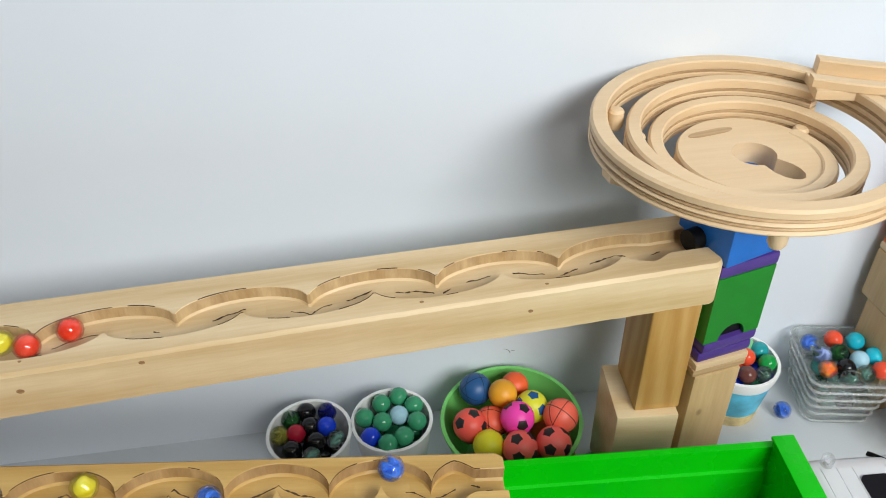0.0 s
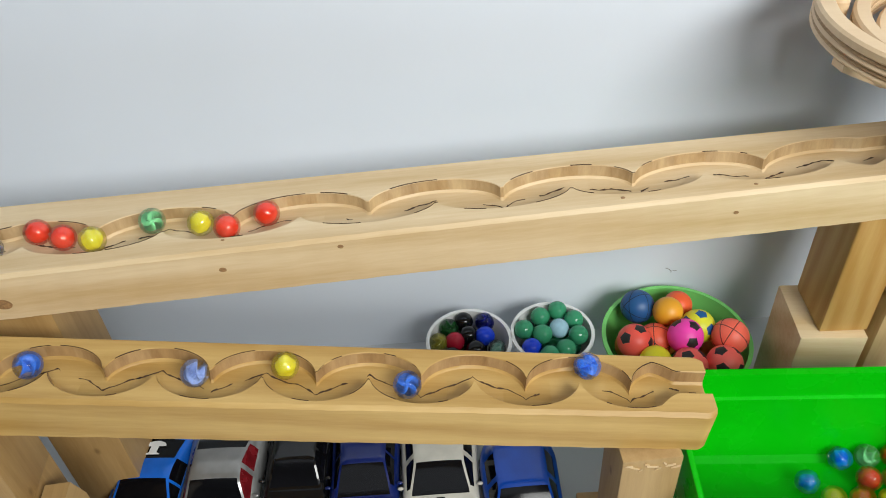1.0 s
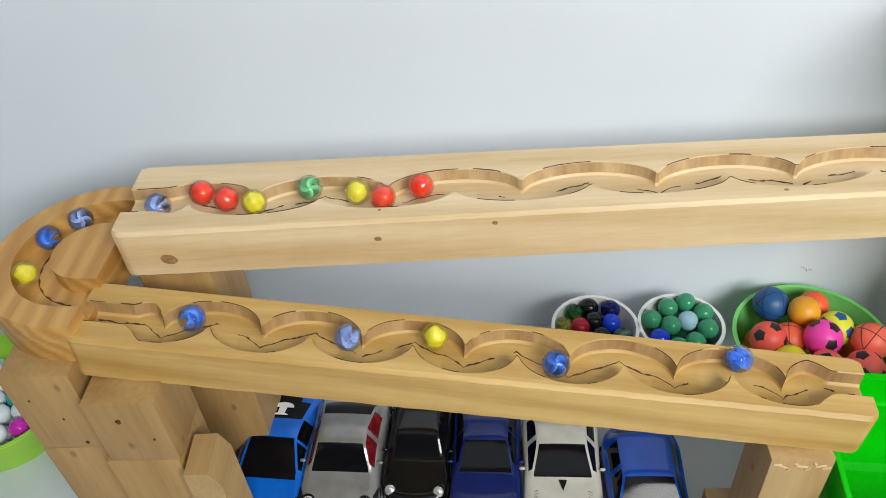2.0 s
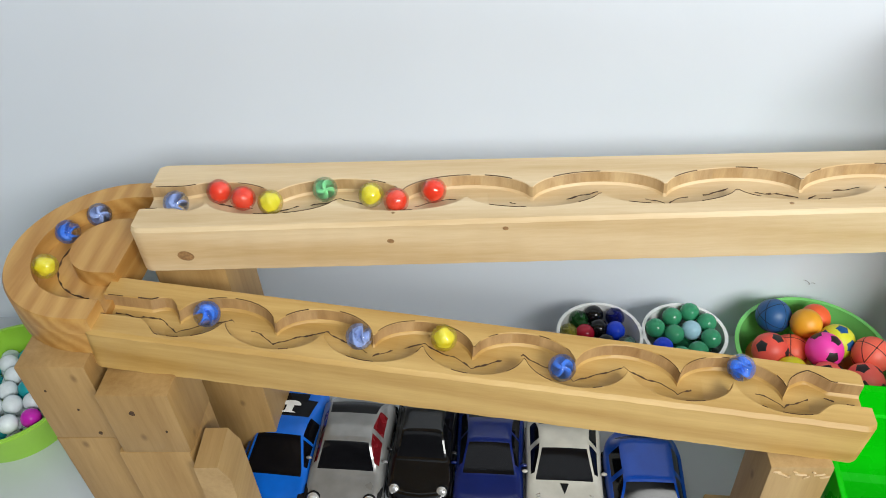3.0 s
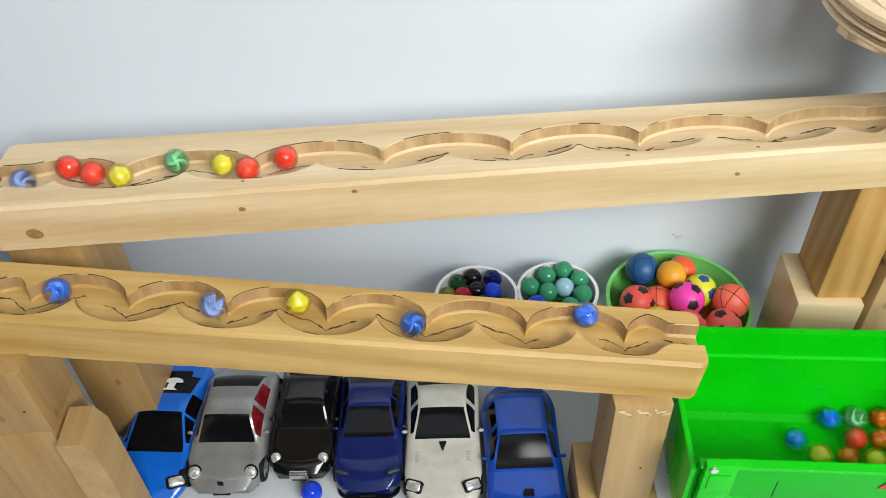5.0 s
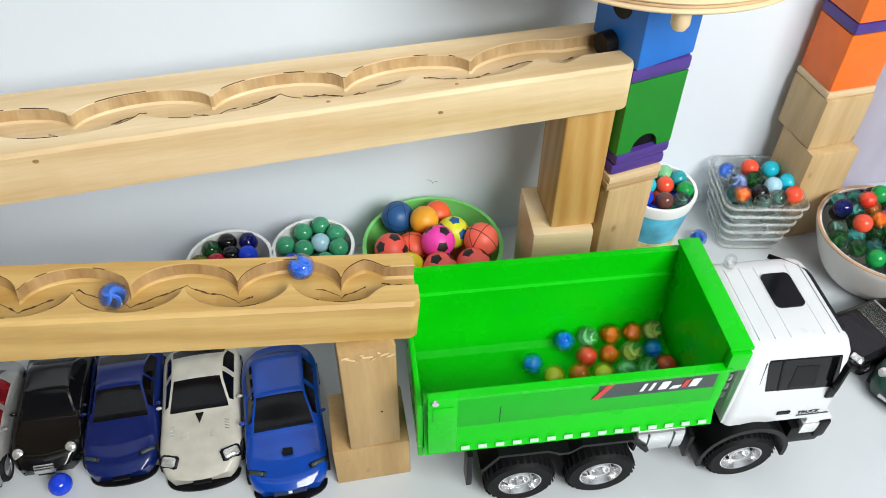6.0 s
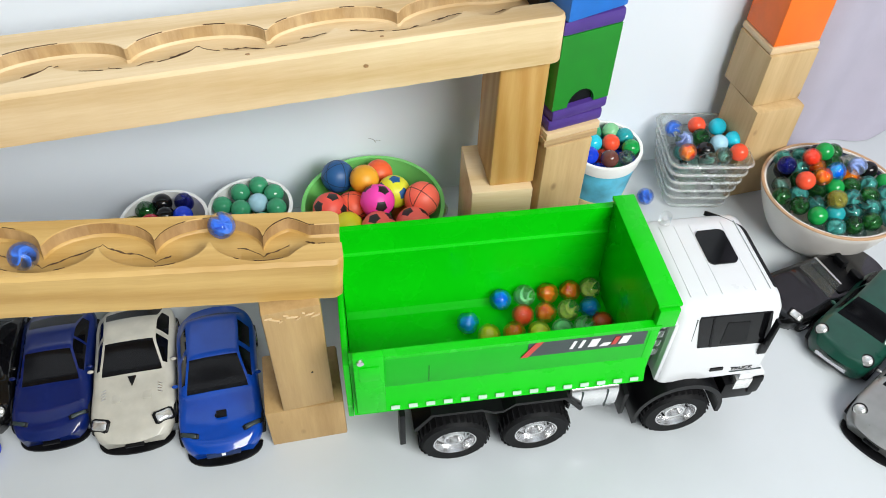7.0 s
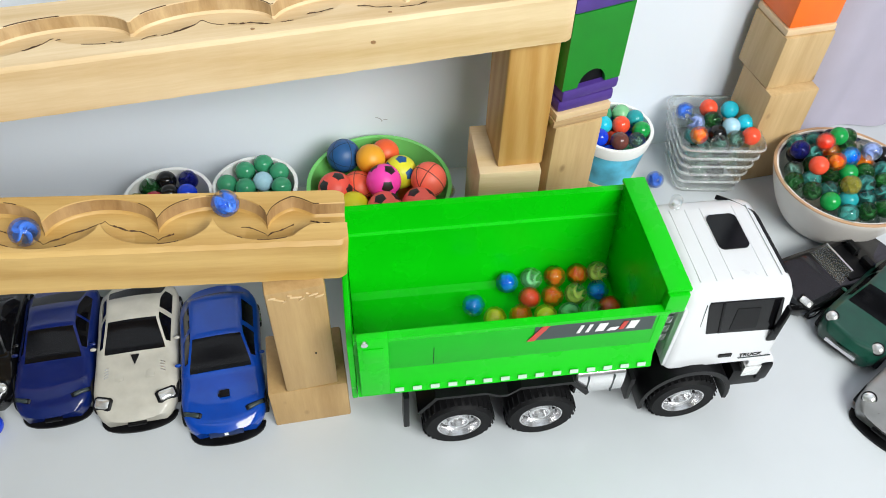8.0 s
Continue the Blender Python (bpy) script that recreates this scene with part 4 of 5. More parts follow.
def toy_car(m, length, width, height, shape, paint, label, lamp="round", sill=BLACK, lip=0.0, window=DARKGLASS, group="toy cars"):
    """Nose at the local origin, pointing to -y; the body is lofted from sections across it."""
    root = thing("toy_car", m, label, "toy car", group)
    clear = height * 0.13
    n, bands = 54, {"body": [], "windscreen": [], "rear_window": [], "side_window": [], "side_window_far": []}
    secs = []
    tops = smooth_curve(shape["top"], n) * height
    for i in range(n + 1):
        f = i / n
        e = min(1.0, min(f, 1 - f) / 0.20)
        w = width / 2 * (0.72 + 0.28 * math.sqrt(max(0.0, 1 - (1 - e) ** 2.4))) * (0.985 + 0.015 * math.cos((f - 0.19) * 4 * math.pi / 1.24))
        top = float(tops[i])
        belt = min(top * 0.965, height * (0.50 + 0.15 * min(1, f * 2.2)) - height * 0.16 * max(0, 1 - f / 0.14) ** 2)
        cabin = max(0.0, (top - belt) / height)
        wr = w * (0.80 - 0.52 * cabin)
        y = f * length
        lerp = lambda a, b, k: a + (b - a) * k
        cb = w * 0.875
        half = [(w * 0.93, clear), (w * 0.99, lerp(clear, belt, 0.25)), (w, lerp(clear, belt, 0.55)), (w * 0.987, lerp(clear, belt, 0.80)), (w * 0.945, belt * 0.962), (cb, belt),
                (lerp(cb, wr, 0.45), lerp(belt, top, 0.5)), (lerp(cb, wr, 0.88), lerp(belt, top, 0.88)), (wr * 0.94, lerp(belt, top, 0.965)), (wr * 0.74, top * 0.998), (wr * 0.38, top * 1.006), (0, top * 1.01)]
        ring = [(-x, y, z) for x, z in half] + [(x, y, z) for x, z in half[-2::-1]]
        # nose and tail bowed in plan
        bend = 0.075 * length * (max(0, 1 - f / 0.25) - max(0, 1 - (1 - f) / 0.25))
        ring = [(x, yy + bend * (x / (width / 2)) ** 2, z) for x, yy, z in ring]
        secs.append(ring)
    k = len(secs[0])
    for i in range(n):
        f = (i + 0.5) / n
        for j in range(k - 1):
            q = (secs[i][j], secs[i][j + 1], secs[i + 1][j + 1], secs[i + 1][j])
            key = "body"
            if shape["glass"]:
                centre = 8 <= j <= k - 10
                if shape["glass"][0] <= f <= shape["glass"][1] and centre:
                    key = "windscreen"
                elif shape["back"][0] <= f <= shape["back"][1] and centre:
                    key = "rear_window"
                elif shape["side"][0] <= f <= shape["side"][1] and j in (5, 6, k - 7, k - 8) and abs(f - sum(shape["side"]) / 2) > 0.012:
                    key = "side_window" if j < 10 else "side_window_far"
            bands[key].append(q)
    shell = None
    for key, quads in bands.items():
        if not quads:
            continue
        bm = bmesh.new()
        for q in quads:
            bm.faces.new([bm.verts.new(p) for p in q])
        bmesh.ops.remove_doubles(bm, verts=bm.verts, dist=1e-6)
        if key == "body":
            for ring in (secs[0], secs[-1]):
                loop = [min(bm.verts, key=lambda v: (v.co - Vector(p)).length_squared) for p in ring]
                bm.faces.new(loop)
            shell = part("body", bm, paint, root, "", None, True, 50)
        else:
            bmesh.ops.recalc_face_normals(bm, faces=bm.faces)
            up = sum((fc.normal.z for fc in bm.faces))
            if up < 0:
                bmesh.ops.reverse_faces(bm, faces=bm.faces)
            part(key.replace("_far", ""), bm, window, root, "", None, True, 60)
    # underbody, wheels, lamps, mirrors, bumper lip
    boxpart("underbody", (-width * 0.42, width * 0.42, length * 0.09, length * 0.93, clear * 0.55, clear * 1.35), sill, root, 0.001)
    r = height * 0.235
    for y in (length * 0.19, length * 0.81):
        for sgn in (-1, 1):
            bm = bmesh.new()
            lathe(bm, [(0, 0.0012), (r * 0.62, 0.0012), (r * 0.66, 0.0), (r * 0.94, 0.0), (r, 0.001), (r, 0.007), (0, 0.007)], 26)
            wh = part("wheel", bm, RUBBER, root, "", pose(sgn * (abs(secs[round(n * y / length)][2][0]) - 0.0001), y, r, 0, -90 if sgn > 0 else 90))
            bm = bmesh.new()
            lathe(bm, [(0, 0.0004), (r * 0.2, 0.0002), (r * 0.56, 0.0011), (r * 0.64, 0.0001), (r * 0.64, 0.0014), (0, 0.0014)], 24)
            part("rim", bm, CHROME, wh)
    row = secs[6]
    for sgn in (-1, 1):
        p = row[7] if sgn < 0 else row[k - 8]
        bm = bmesh.new()
        if lamp == "round":
            m2 = pose(p[0] * 0.92, p[1] - 0.0025, p[2] - 0.0010, 40) @ Matrix.Diagonal((width * 0.085, width * 0.085, width * 0.045, 1))
        else:
            s = (0.105, 0.066) if lamp == "slim" else (0.105, 0.030)
            m2 = pose(p[0] * 0.95, p[1] - 0.001, p[2] - (0.0003 if lamp == "slim" else 0.0009), 24, sgn * 10, sgn * 24) @ Matrix.Diagonal((width * s[0], width * s[1], width * 0.035, 1))
        bmesh.ops.create_uvsphere(bm, u_segments=20, v_segments=10, radius=1)
        if lamp != "round":
            for v in bm.verts:
                h = math.hypot(v.co.x, v.co.y)
                if h > 1e-6:
                    v.co.xy *= min(1.28, h / max(abs(v.co.x), abs(v.co.y)))
        bmesh.ops.transform(bm, matrix=m2, verts=bm.verts)
        rim = bmesh.new()
        bmesh.ops.create_uvsphere(rim, u_segments=20, v_segments=10, radius=1)
        grow = 1.14
        if lamp != "round":
            grow = 1.2
            for v in rim.verts:
                h = math.hypot(v.co.x, v.co.y)
                if h > 1e-6:
                    v.co.xy *= min(1.28, h / max(abs(v.co.x), abs(v.co.y)))
        bmesh.ops.transform(rim, matrix=m2 @ Matrix.Translation((0, 0, -0.2)) @ Matrix.Diagonal((grow, grow + 0.03, 0.95, 1)), verts=rim.verts)
        part("lamp_surround", rim, BLACK, root)
        part("headlight", bm, STICKER if lamp == "slit" else HEADLAMP, root, "dark headlight" if lamp == "slit" else "clear headlight")
        if shape["side"]:
            bm = bmesh.new()
            bmesh.ops.create_uvsphere(bm, u_segments=12, v_segments=8, radius=1, matrix=pose(sgn * width * 0.50, length * (shape["side"][0] + 0.02), height * 0.66) @ Matrix.Diagonal((0.0024, 0.0014, 0.0013, 1)))
            part("mirror", bm, paint, root)
    boxpart("grille", (-width * 0.11, width * 0.11, 0.0002, 0.003, height * 0.20, height * 0.25), BLACK, root, 0.0006)
    if lip:
        bm = bmesh.new()
        out = [(width * 0.45 * math.sin(a), length * 0.13 - (length * 0.13 + lip) * math.cos(a) ** 0.55) for a in [radians(-85 + 10 * i) for i in range(18)]]
        prism(bm, out, 0.0006, 0.0022)
        part("front_splitter", bm, BLACK, root)
    return root


def paint(name, col, flake=0.0, rough=0.3):
    return plain(name, col, rough, metal=flake, var=0.15, scale=70, bump=0.01, gloss=0.8, spec=0.2)


AZURE = paint("azure_paint", (0.002, 0.12, 0.58))
SILVER = paint("silver_paint", (0.27, 0.27, 0.265), 0.4)
JET = paint("black_car_paint", (0.003, 0.003, 0.0035), 0.0, 0.2)
NAVY = paint("dark_blue_paint", (0.001, 0.010, 0.10))
IVORY = plain("worn_ivory_paint", (0.50, 0.48, 0.42), 0.4, var=0.12, scale=90, bump=0.1, gloss=0.3)
ROYAL = paint("royal_blue_paint", (0.001, 0.055, 0.38))
RACING = paint("dark_green_paint", (0.006, 0.055, 0.035))
c1 = toy_car(pose(-0.3140, 0.272, 0, 0, 0, -3), 0.125, 0.060, 0.034, WEDGE, AZURE, "azure blue toy sports car with a dark windscreen", "slim")
c2 = toy_car(pose(-0.2555, 0.2765, 0, 0, 0, -1), 0.118, 0.059, 0.043, ROUND, SILVER, "silver-grey round toy car with a red interior", "round")
c3 = toy_car(pose(-0.1990, 0.288, 0, 0, 0, -1), 0.115, 0.050, 0.038, SALOON, JET, "glossy black toy saloon car", "round")
c4 = toy_car(pose(-0.1465, 0.2735, 0, 0, 0, 0), 0.118, 0.053, 0.037, COUPE, NAVY, "dark blue toy saloon car with worn paint", "slit", lip=0.0002)
c5 = toy_car(pose(-0.0900, 0.2600, 0, 0, 0, 0), 0.122, 0.0585, 0.036, FASTBACK, IVORY, "chipped ivory white toy sports car with black windscreen", "slim", lip=0.0012)
c6 = toy_car(pose(-0.0290, 0.2395, 0, 0, 0, 1), 0.122, 0.0585, 0.038, RALLY, ROYAL, "royal blue toy rally car with a black splitter", "slit", lip=0.0022)
c7 = toy_car(pose(0.404, 0.283, 0, 0, 0, -80), 0.115, 0.052, 0.032, ROADSTER, JET, "black open-top toy roadster", "slim")
c8 = toy_car(pose(0.429, 0.224, 0, 0, 0, -62), 0.105, 0.054, 0.043, MINI, RACING, "dark green toy hatchback with round lamps", "round")
c9 = toy_car(pose(0.420, 0.154, 0, 0, 0, -62), 0.118, 0.055, 0.038, COUPE, SILVER, "silver toy sports car at the table's edge", "round", lip=0.002)
# details that set the cars apart
bm = bmesh.new()
prism(bm, [(0.0085 * math.cos(t), 0.0055 * math.sin(t)) for t in [math.pi * i / 10 for i in range(11)]] + [(-0.003, 0), (-0.0028, -0.007), (-0.006, -0.009), (0.006, -0.009), (0.0028, -0.007), (0.003, 0)], 0, 0.0005)
part("engine_mark", bm, WHITEPRINT, c1, "pale mushroom-shaped engine mark", pose(0, 0.095, 0.0305, -13))
boxpart("engine_cover", (-0.012, 0.012, 0.080, 0.108, 0.027, 0.0288), DARKGLASS, c1, 0.001, pose(0, 0.0, 0.006, -4))
for ch in c2.children:
    if ch.name.startswith("side_window"):
        ch.data.materials[0] = plain("dark_red_interior", (0.16, 0.008, 0.012), 0.25, var=0.4, scale=120)
        ch["label"] = "open side window over a red interior"
boxpart("badge", (-0.0022, 0.0022, 0.004, 0.0055, 0.0155, 0.0195), BLACK, c2, 0.0008)
boxpart("bonnet_scoop", (-0.002, 0.005, 0.023, 0.0285, 0.0220, 0.0236), BLACK, c6, 0.0006)
for sx in (-1, 1):
    boxpart("bonnet_vent", (sx * 0.0105 - 0.003, sx * 0.0105 + 0.003, 0.030, 0.0385, 0.0200, 0.0213), IVORY, c5, 0.0005)
bm = bmesh.new()
prism(bm, [(0, -0.008), (0.003, 0), (-0.003, 0)], 0, 0.001)
part("bonnet_stripe", bm, BLACK, c5, "", pose(0, 0.0495, 0.0228, 6))
boxpart("chrome_grille", (-0.007, 0.007, 0.0, 0.004, 0.0095, 0.0135), CHROME, c3, 0.001)
boxpart("grille_bar", (-0.013, 0.013, -0.0014, 0.002, 0.0105, 0.0135), CHROME, c8, 0.001)
scr = [(-0.018, 0.046, 0.0235), (0.018, 0.046, 0.0235), (0.015, 0.055, 0.034), (-0.015, 0.055, 0.034)]
bm = bmesh.new()
loft(bm, [scr, [(x, y + 0.001, z) for x, y, z in scr]])
part("windscreen", bm, CLEARGLASS, c7)
boxpart("screen_frame", (-0.0155, 0.0155, 0.0545, 0.0562, 0.0338, 0.0348), CHROME, c7, 0.0005)
boxpart("cockpit", (-0.017, 0.017, 0.058, 0.080, 0.0222, 0.0236), BLACK, c7, 0.001)
for sx in (-1, 1):
    boxpart("seat_back", (sx * 0.009 - 0.006, sx * 0.009 + 0.006, 0.077, 0.083, 0.023, 0.0305), BLACK, c7, 0.002)

grille = boxpart("nose_panel", (-0.0115, 0.0115, -0.0006, 0.003, -0.0022, 0.0018), plain("dark_blue_grille", (0.004, 0.02, 0.09), 0.3), c6, 0.0006, pose(0, 0.0005, 0.0125, -18), "dark blue nose grille")
boxpart("badge", (-0.0013, 0.0013, -0.0011, -0.0004, -0.0011, 0.0010), WHITEPRINT, grille, 0.0002)
boxpart("badge", (0.0045, 0.0110, 0.0160, 0.0180, 0.0, 0.0006), BLACK, c6, 0.0002, pose(-0.0075, 0.008, 0.0224), "small dark bonnet hole")
for i in range(3):
    boxpart("grille_bar", (-0.0065, 0.0065, -0.0005, 0.0005, -0.0004, 0.0004), CHROME, c3, 0.0002, pose(0, 0.0002 + 0.0011 * i, 0.0142 + 0.0013 * i), "chrome grille bar")
for sx in (-1, 1):
    for i in range(4):
        boxpart("wing_louvre", (-0.0028, 0.0028, -0.0003, 0.0003, 0, 0.0005), CHROME, c5, 0.0, pose(sx * 0.0205, 0.034 + 0.0022 * i, 0.0206 + 0.0002 * i, 0, sx * 14, sx * -18), "pale louvre slit")
# ---- marbles ----
R = 0.008
CLEAR_KINDS = {"blue": (0.65, 0.82, 1.0), "green": (0.80, 1.0, 0.80), "orange": (1.0, 0.75, 0.55), "lime": (0.95, 1.0, 0.75), "red": (1.0, 0.42, 0.36), "yellow": (1.0, 0.95, 0.42),
               "clearblue": (0.88, 0.93, 1.0), "ice": (0.97, 0.98, 1.0), "smoke": (0.88, 0.95, 0.92), "bottle": (0.16, 0.42, 0.24), "navy": (0.05, 0.07, 0.45), "olive": (0.55, 0.55, 0.12), "aqua": (0.32, 0.58, 0.55)}
VANES = {"blue": (0.03, 0.30, 0.95), "green": (0.25, 0.80, 0.35), "orange": (0.98, 0.20, 0.03), "lime": (0.75, 0.90, 0.15), "red": (0.95, 0.03, 0.02), "yellow": (0.95, 0.80, 0.02), "clearblue": (0.04, 0.22, 1.0),
         "ice": (0.35, 0.48, 0.95), "smoke": (0.12, 0.30, 0.24), "bottle": (0.02, 0.20, 0.03), "navy": (0.01, 0.02, 0.35), "olive": (0.35, 0.30, 0.02), "aqua": (0.10, 0.50, 0.46)}
SOLID_KINDS = {"black": (0.006, 0.006, 0.007), "cobalt": (0.01, 0.05, 0.62), "cherry": (0.38, 0.01, 0.03), "jade": (0.045, 0.30, 0.15), "sky": (0.38, 0.62, 0.75), "mint": (0.22, 0.55, 0.28), "coral": (0.85, 0.09, 0.04),
               "teal": (0.02, 0.32, 0.35), "emerald": (0.01, 0.30, 0.06), "brown": (0.14, 0.05, 0.04), "cyan": (0.02, 0.52, 0.68), "white": (0.68, 0.74, 0.76), "magenta": (0.55, 0.02, 0.42)}
WORDS = {"ice": "clear glass", "clearblue": "clear and blue glass", "smoke": "smoky clear glass", "bottle": "bottle green glass", "aqua": "sea-green glass", "lime": "lime-tinted glass"}
CLARITY = {"red": 0.5, "orange": 0.75, "yellow": 0.78, "blue": 0.75, "green": 0.9, "lime": 0.9, "bottle": 0.97, "navy": 0.92, "smoke": 0.97, "aqua": 0.97, "ice": 0.98, "clearblue": 0.97}
ALPHA = {"red": 0.8, "orange": 0.66, "yellow": 0.66, "blue": 0.7, "green": 0.42, "lime": 0.42, "bottle": 0.7, "navy": 0.85, "aqua": 0.6, "smoke": 0.55, "ice": 0.5, "clearblue": 0.5}
# radius, two colours of the heart, lumpiness
CORES = {"red": (0.0068, ((1.0, 0.06, 0.02), (1.0, 0.14, 0.08)), 0.06), "orange": (0.0063, ((1.0, 0.07, 0.01), (1.0, 0.40, 0.02)), 0.25), "yellow": (0.0065, ((0.80, 0.68, 0.02), (1.0, 0.92, 0.10)), 0.16),
         "blue": (0.0061, ((0.0, 0.14, 0.95), (0.02, 0.50, 1.0)), 0.22)}
MESHES = {}


def heart(name, cols):
    """Glass heart of a marble: two colours drawn out in streaks, partly see-through."""
    m, t, b = nodes_of(name)
    co, mp = t.nodes.new("ShaderNodeTexCoord"), t.nodes.new("ShaderNodeMapping")
    mp.inputs["Scale"].default_value = (1, 1, 0.35)
    no, r = t.nodes.new("ShaderNodeTexNoise"), t.nodes.new("ShaderNodeValToRGB")
    no.inputs["Scale"].default_value, no.inputs["Detail"].default_value, no.inputs["Distortion"].default_value = 85.0, 2, 0.8
    e = r.color_ramp.elements
    e[0].position, e[1].position = 0.36, 0.66
    e[0].color, e[1].color = (*cols[0], 1), (*cols[1], 1)
    t.links.new(co.outputs["Object"], mp.inputs["Vector"])
    t.links.new(mp.outputs["Vector"], no.inputs["Vector"])
    t.links.new(no.outputs["Fac"], r.inputs["Fac"])
    t.links.new(r.outputs["Color"], b.inputs["Base Color"])
    b.inputs["Roughness"].default_value = 0.08
    coat(b, 1.0, 0.02)
    b.inputs["Alpha"].default_value = 0.7 if name.startswith(("ice", "clearblue", "green", "lime")) else 0.96
    return m


def marble_mesh(kind):
    if kind in MESHES:
        return MESHES[kind]
    bm = bmesh.new()
    ball(bm, R, None, 26, 16)
    me = bpy.data.meshes.new("marble")
    bm.to_mesh(me)
    bm.free()
    me.shade_smooth()
    vane = None
    if kind in CORES:
        # clear shell round a coloured heart
        me.materials.append(glass(kind + "_glass", CLEAR_KINDS[kind], 0.0, 1.46, 1.0, 0.42))
        r, col, lumps = CORES[kind]
        bm = bmesh.new()
        ball(bm, r, None, 22, 14)
        for v in bm.verts:
            d = v.co.normalized()
            v.co *= 1 - lumps * (0.5 + 0.5 * math.sin(5 * d.x + 3 * d.z) * math.cos(4 * d.y - 2 * d.x))
        vane = bpy.data.meshes.new("swirl")
        bm.to_mesh(vane)
        bm.free()
        vane.shade_smooth()
        vane.materials.append(heart(kind + "_heart", col))
    elif kind in CLEAR_KINDS:
        me.materials.append(glass(kind + "_glass", CLEAR_KINDS[kind], 0.01, 1.42, CLARITY.get(kind, 0.72), ALPHA.get(kind, 0.7)))
        bm = bmesh.new()
        for k in range(2):
            rows = []
            for i in range(9):
                f = i / 8 * 2 - 1
                a = f * 1.3 + k * math.pi / 2
                w = (0.0034 if kind == "smoke" else 0.0064) * math.sqrt(1 - (f * 0.92) ** 2)
                c = Vector((math.cos(a), math.sin(a), 0)) * w
                t = Vector((-math.sin(a), math.cos(a), 0)) * 0.0005
                z = Vector((0, 0, f * 0.0055))
                rows.append([c + t + z, c - t + z, -c - t + z, -c + t + z])
            loft(bm, rows)
        vane = bpy.data.meshes.new("swirl")
        bmesh.ops.recalc_face_normals(bm, faces=bm.faces)
        bm.to_mesh(vane)
        bm.free()
        vane.shade_smooth()
        vane.materials.append(plain(kind + "_swirl", VANES[kind], 0.4, var=0.2, scale=300))
    else:
        me.materials.append(plain(kind + "_marble", SOLID_KINDS[kind], 0.10, var=0.12, scale=130, bump=0.0, spec=0.4))
    MESHES[kind] = (me, vane)
    return MESHES[kind]


SPIN = random.Random(5)


def marble(x, y, z, kind, where, group, m=None, vane=True):
    me, inner = marble_mesh(kind)
    ob = new("marble", me)
    ob.matrix_basis = (m or Matrix()) @ pose(x, y, z, SPIN.uniform(0, 360), SPIN.uniform(0, 360), SPIN.uniform(0, 360))
    tagged(ob, "%s marble %s" % (WORDS.get(kind, kind + (" glass" if kind in CLEAR_KINDS else " glossy")), where), "marble", group)
    if inner and vane:
        s = new("swirl", inner)
        s.parent = ob
    return ob


def on_track(a, b, mid, depth):
    """Height of a marble's middle above a track at the given place along x."""
    return lambda x: a[2] + (b[2] - a[2]) * (x - a[0]) / (b[0] - a[0]) - depth + R + 0.0003


zu = on_track(UPPER_A, UPPER_B, 0, 0.009)
zl = on_track(LOWER_A, LOWER_B, 0, 0.0095)
for x, y, k in ((-0.3165, 0.3680, "red"), (-0.2990, 0.3610, "red"), (-0.2803, 0.3570, "yellow"), (-0.2484, 0.3706, "green"), (-0.2180, 0.3650, "yellow"), (-0.2016, 0.3594, "red"), (-0.1794, 0.3696, "red"), (-0.3409, 0.3560, "ice")):
    marble(x, y, zu(x), k, "lying in the wavy groove of the track", "marbles on the tracks")
for x, y, k in ((-0.4071, 0.3729, "ice"), (-0.4210, 0.3548, "clearblue"), (-0.4205, 0.3213, "yellow")):
    marble(x, y, 0.2145 + R, k, "lying in the half-round turn's channel", "marbles on the tracks")
for x, y, k in ((-0.3103, 0.2944, "clearblue"), (-0.2183, 0.2872, "ice"), (-0.1009, 0.2771, "clearblue"), (-0.1692, 0.2918, "yellow"), (0.0020, 0.2891, "clearblue")):
    marble(x, y, zl(x), k, "lying in the lower track's wavy groove", "marbles on the tracks")
TRUCK_M = truck.matrix_basis.copy()
for x, y, k in ((0.0441, 0.0795, "blue"), (0.0620, 0.0810, "green"), (0.0790, 0.0810, "orange"), (0.0955, 0.0810, "orange"), (0.1105, 0.0812, "lime"), (0.0571, 0.0640, "red"), (0.0735, 0.0640, "orange"), (0.0900, 0.0640, "lime"),
                (0.1060, 0.0645, "blue"), (0.0175, 0.0622, "blue"), (0.0303, 0.0500, "yellow"), (0.0480, 0.0500, "orange"), (0.0650, 0.0480, "yellow"), (0.0820, 0.0480, "green"), (0.0979, 0.0485, "green"), (0.1110, 0.0500, "red")):
    marble(x, y, 0.0657 + R, k, "lying in the green tipper", "marbles in the truck", TRUCK_M)
for x, y, k in ((-0.106, 0.400, "black"), (-0.123, 0.398, "bottle"), (-0.141, 0.401, "black"), (0.1735, 0.400, "smoke"), (0.1690, 0.448, "lime"), (0.046, 0.392, "smoke")):
    marble(x, y, R, k, "lying on the tabletop by the wall", "loose marbles")
marble(0.361, 0.428, R, "clearblue", "lying beside the glass dish", "loose marbles")
marble(-0.1885, 0.2785, R, "cobalt", "lying before the toy cars", "loose marbles")


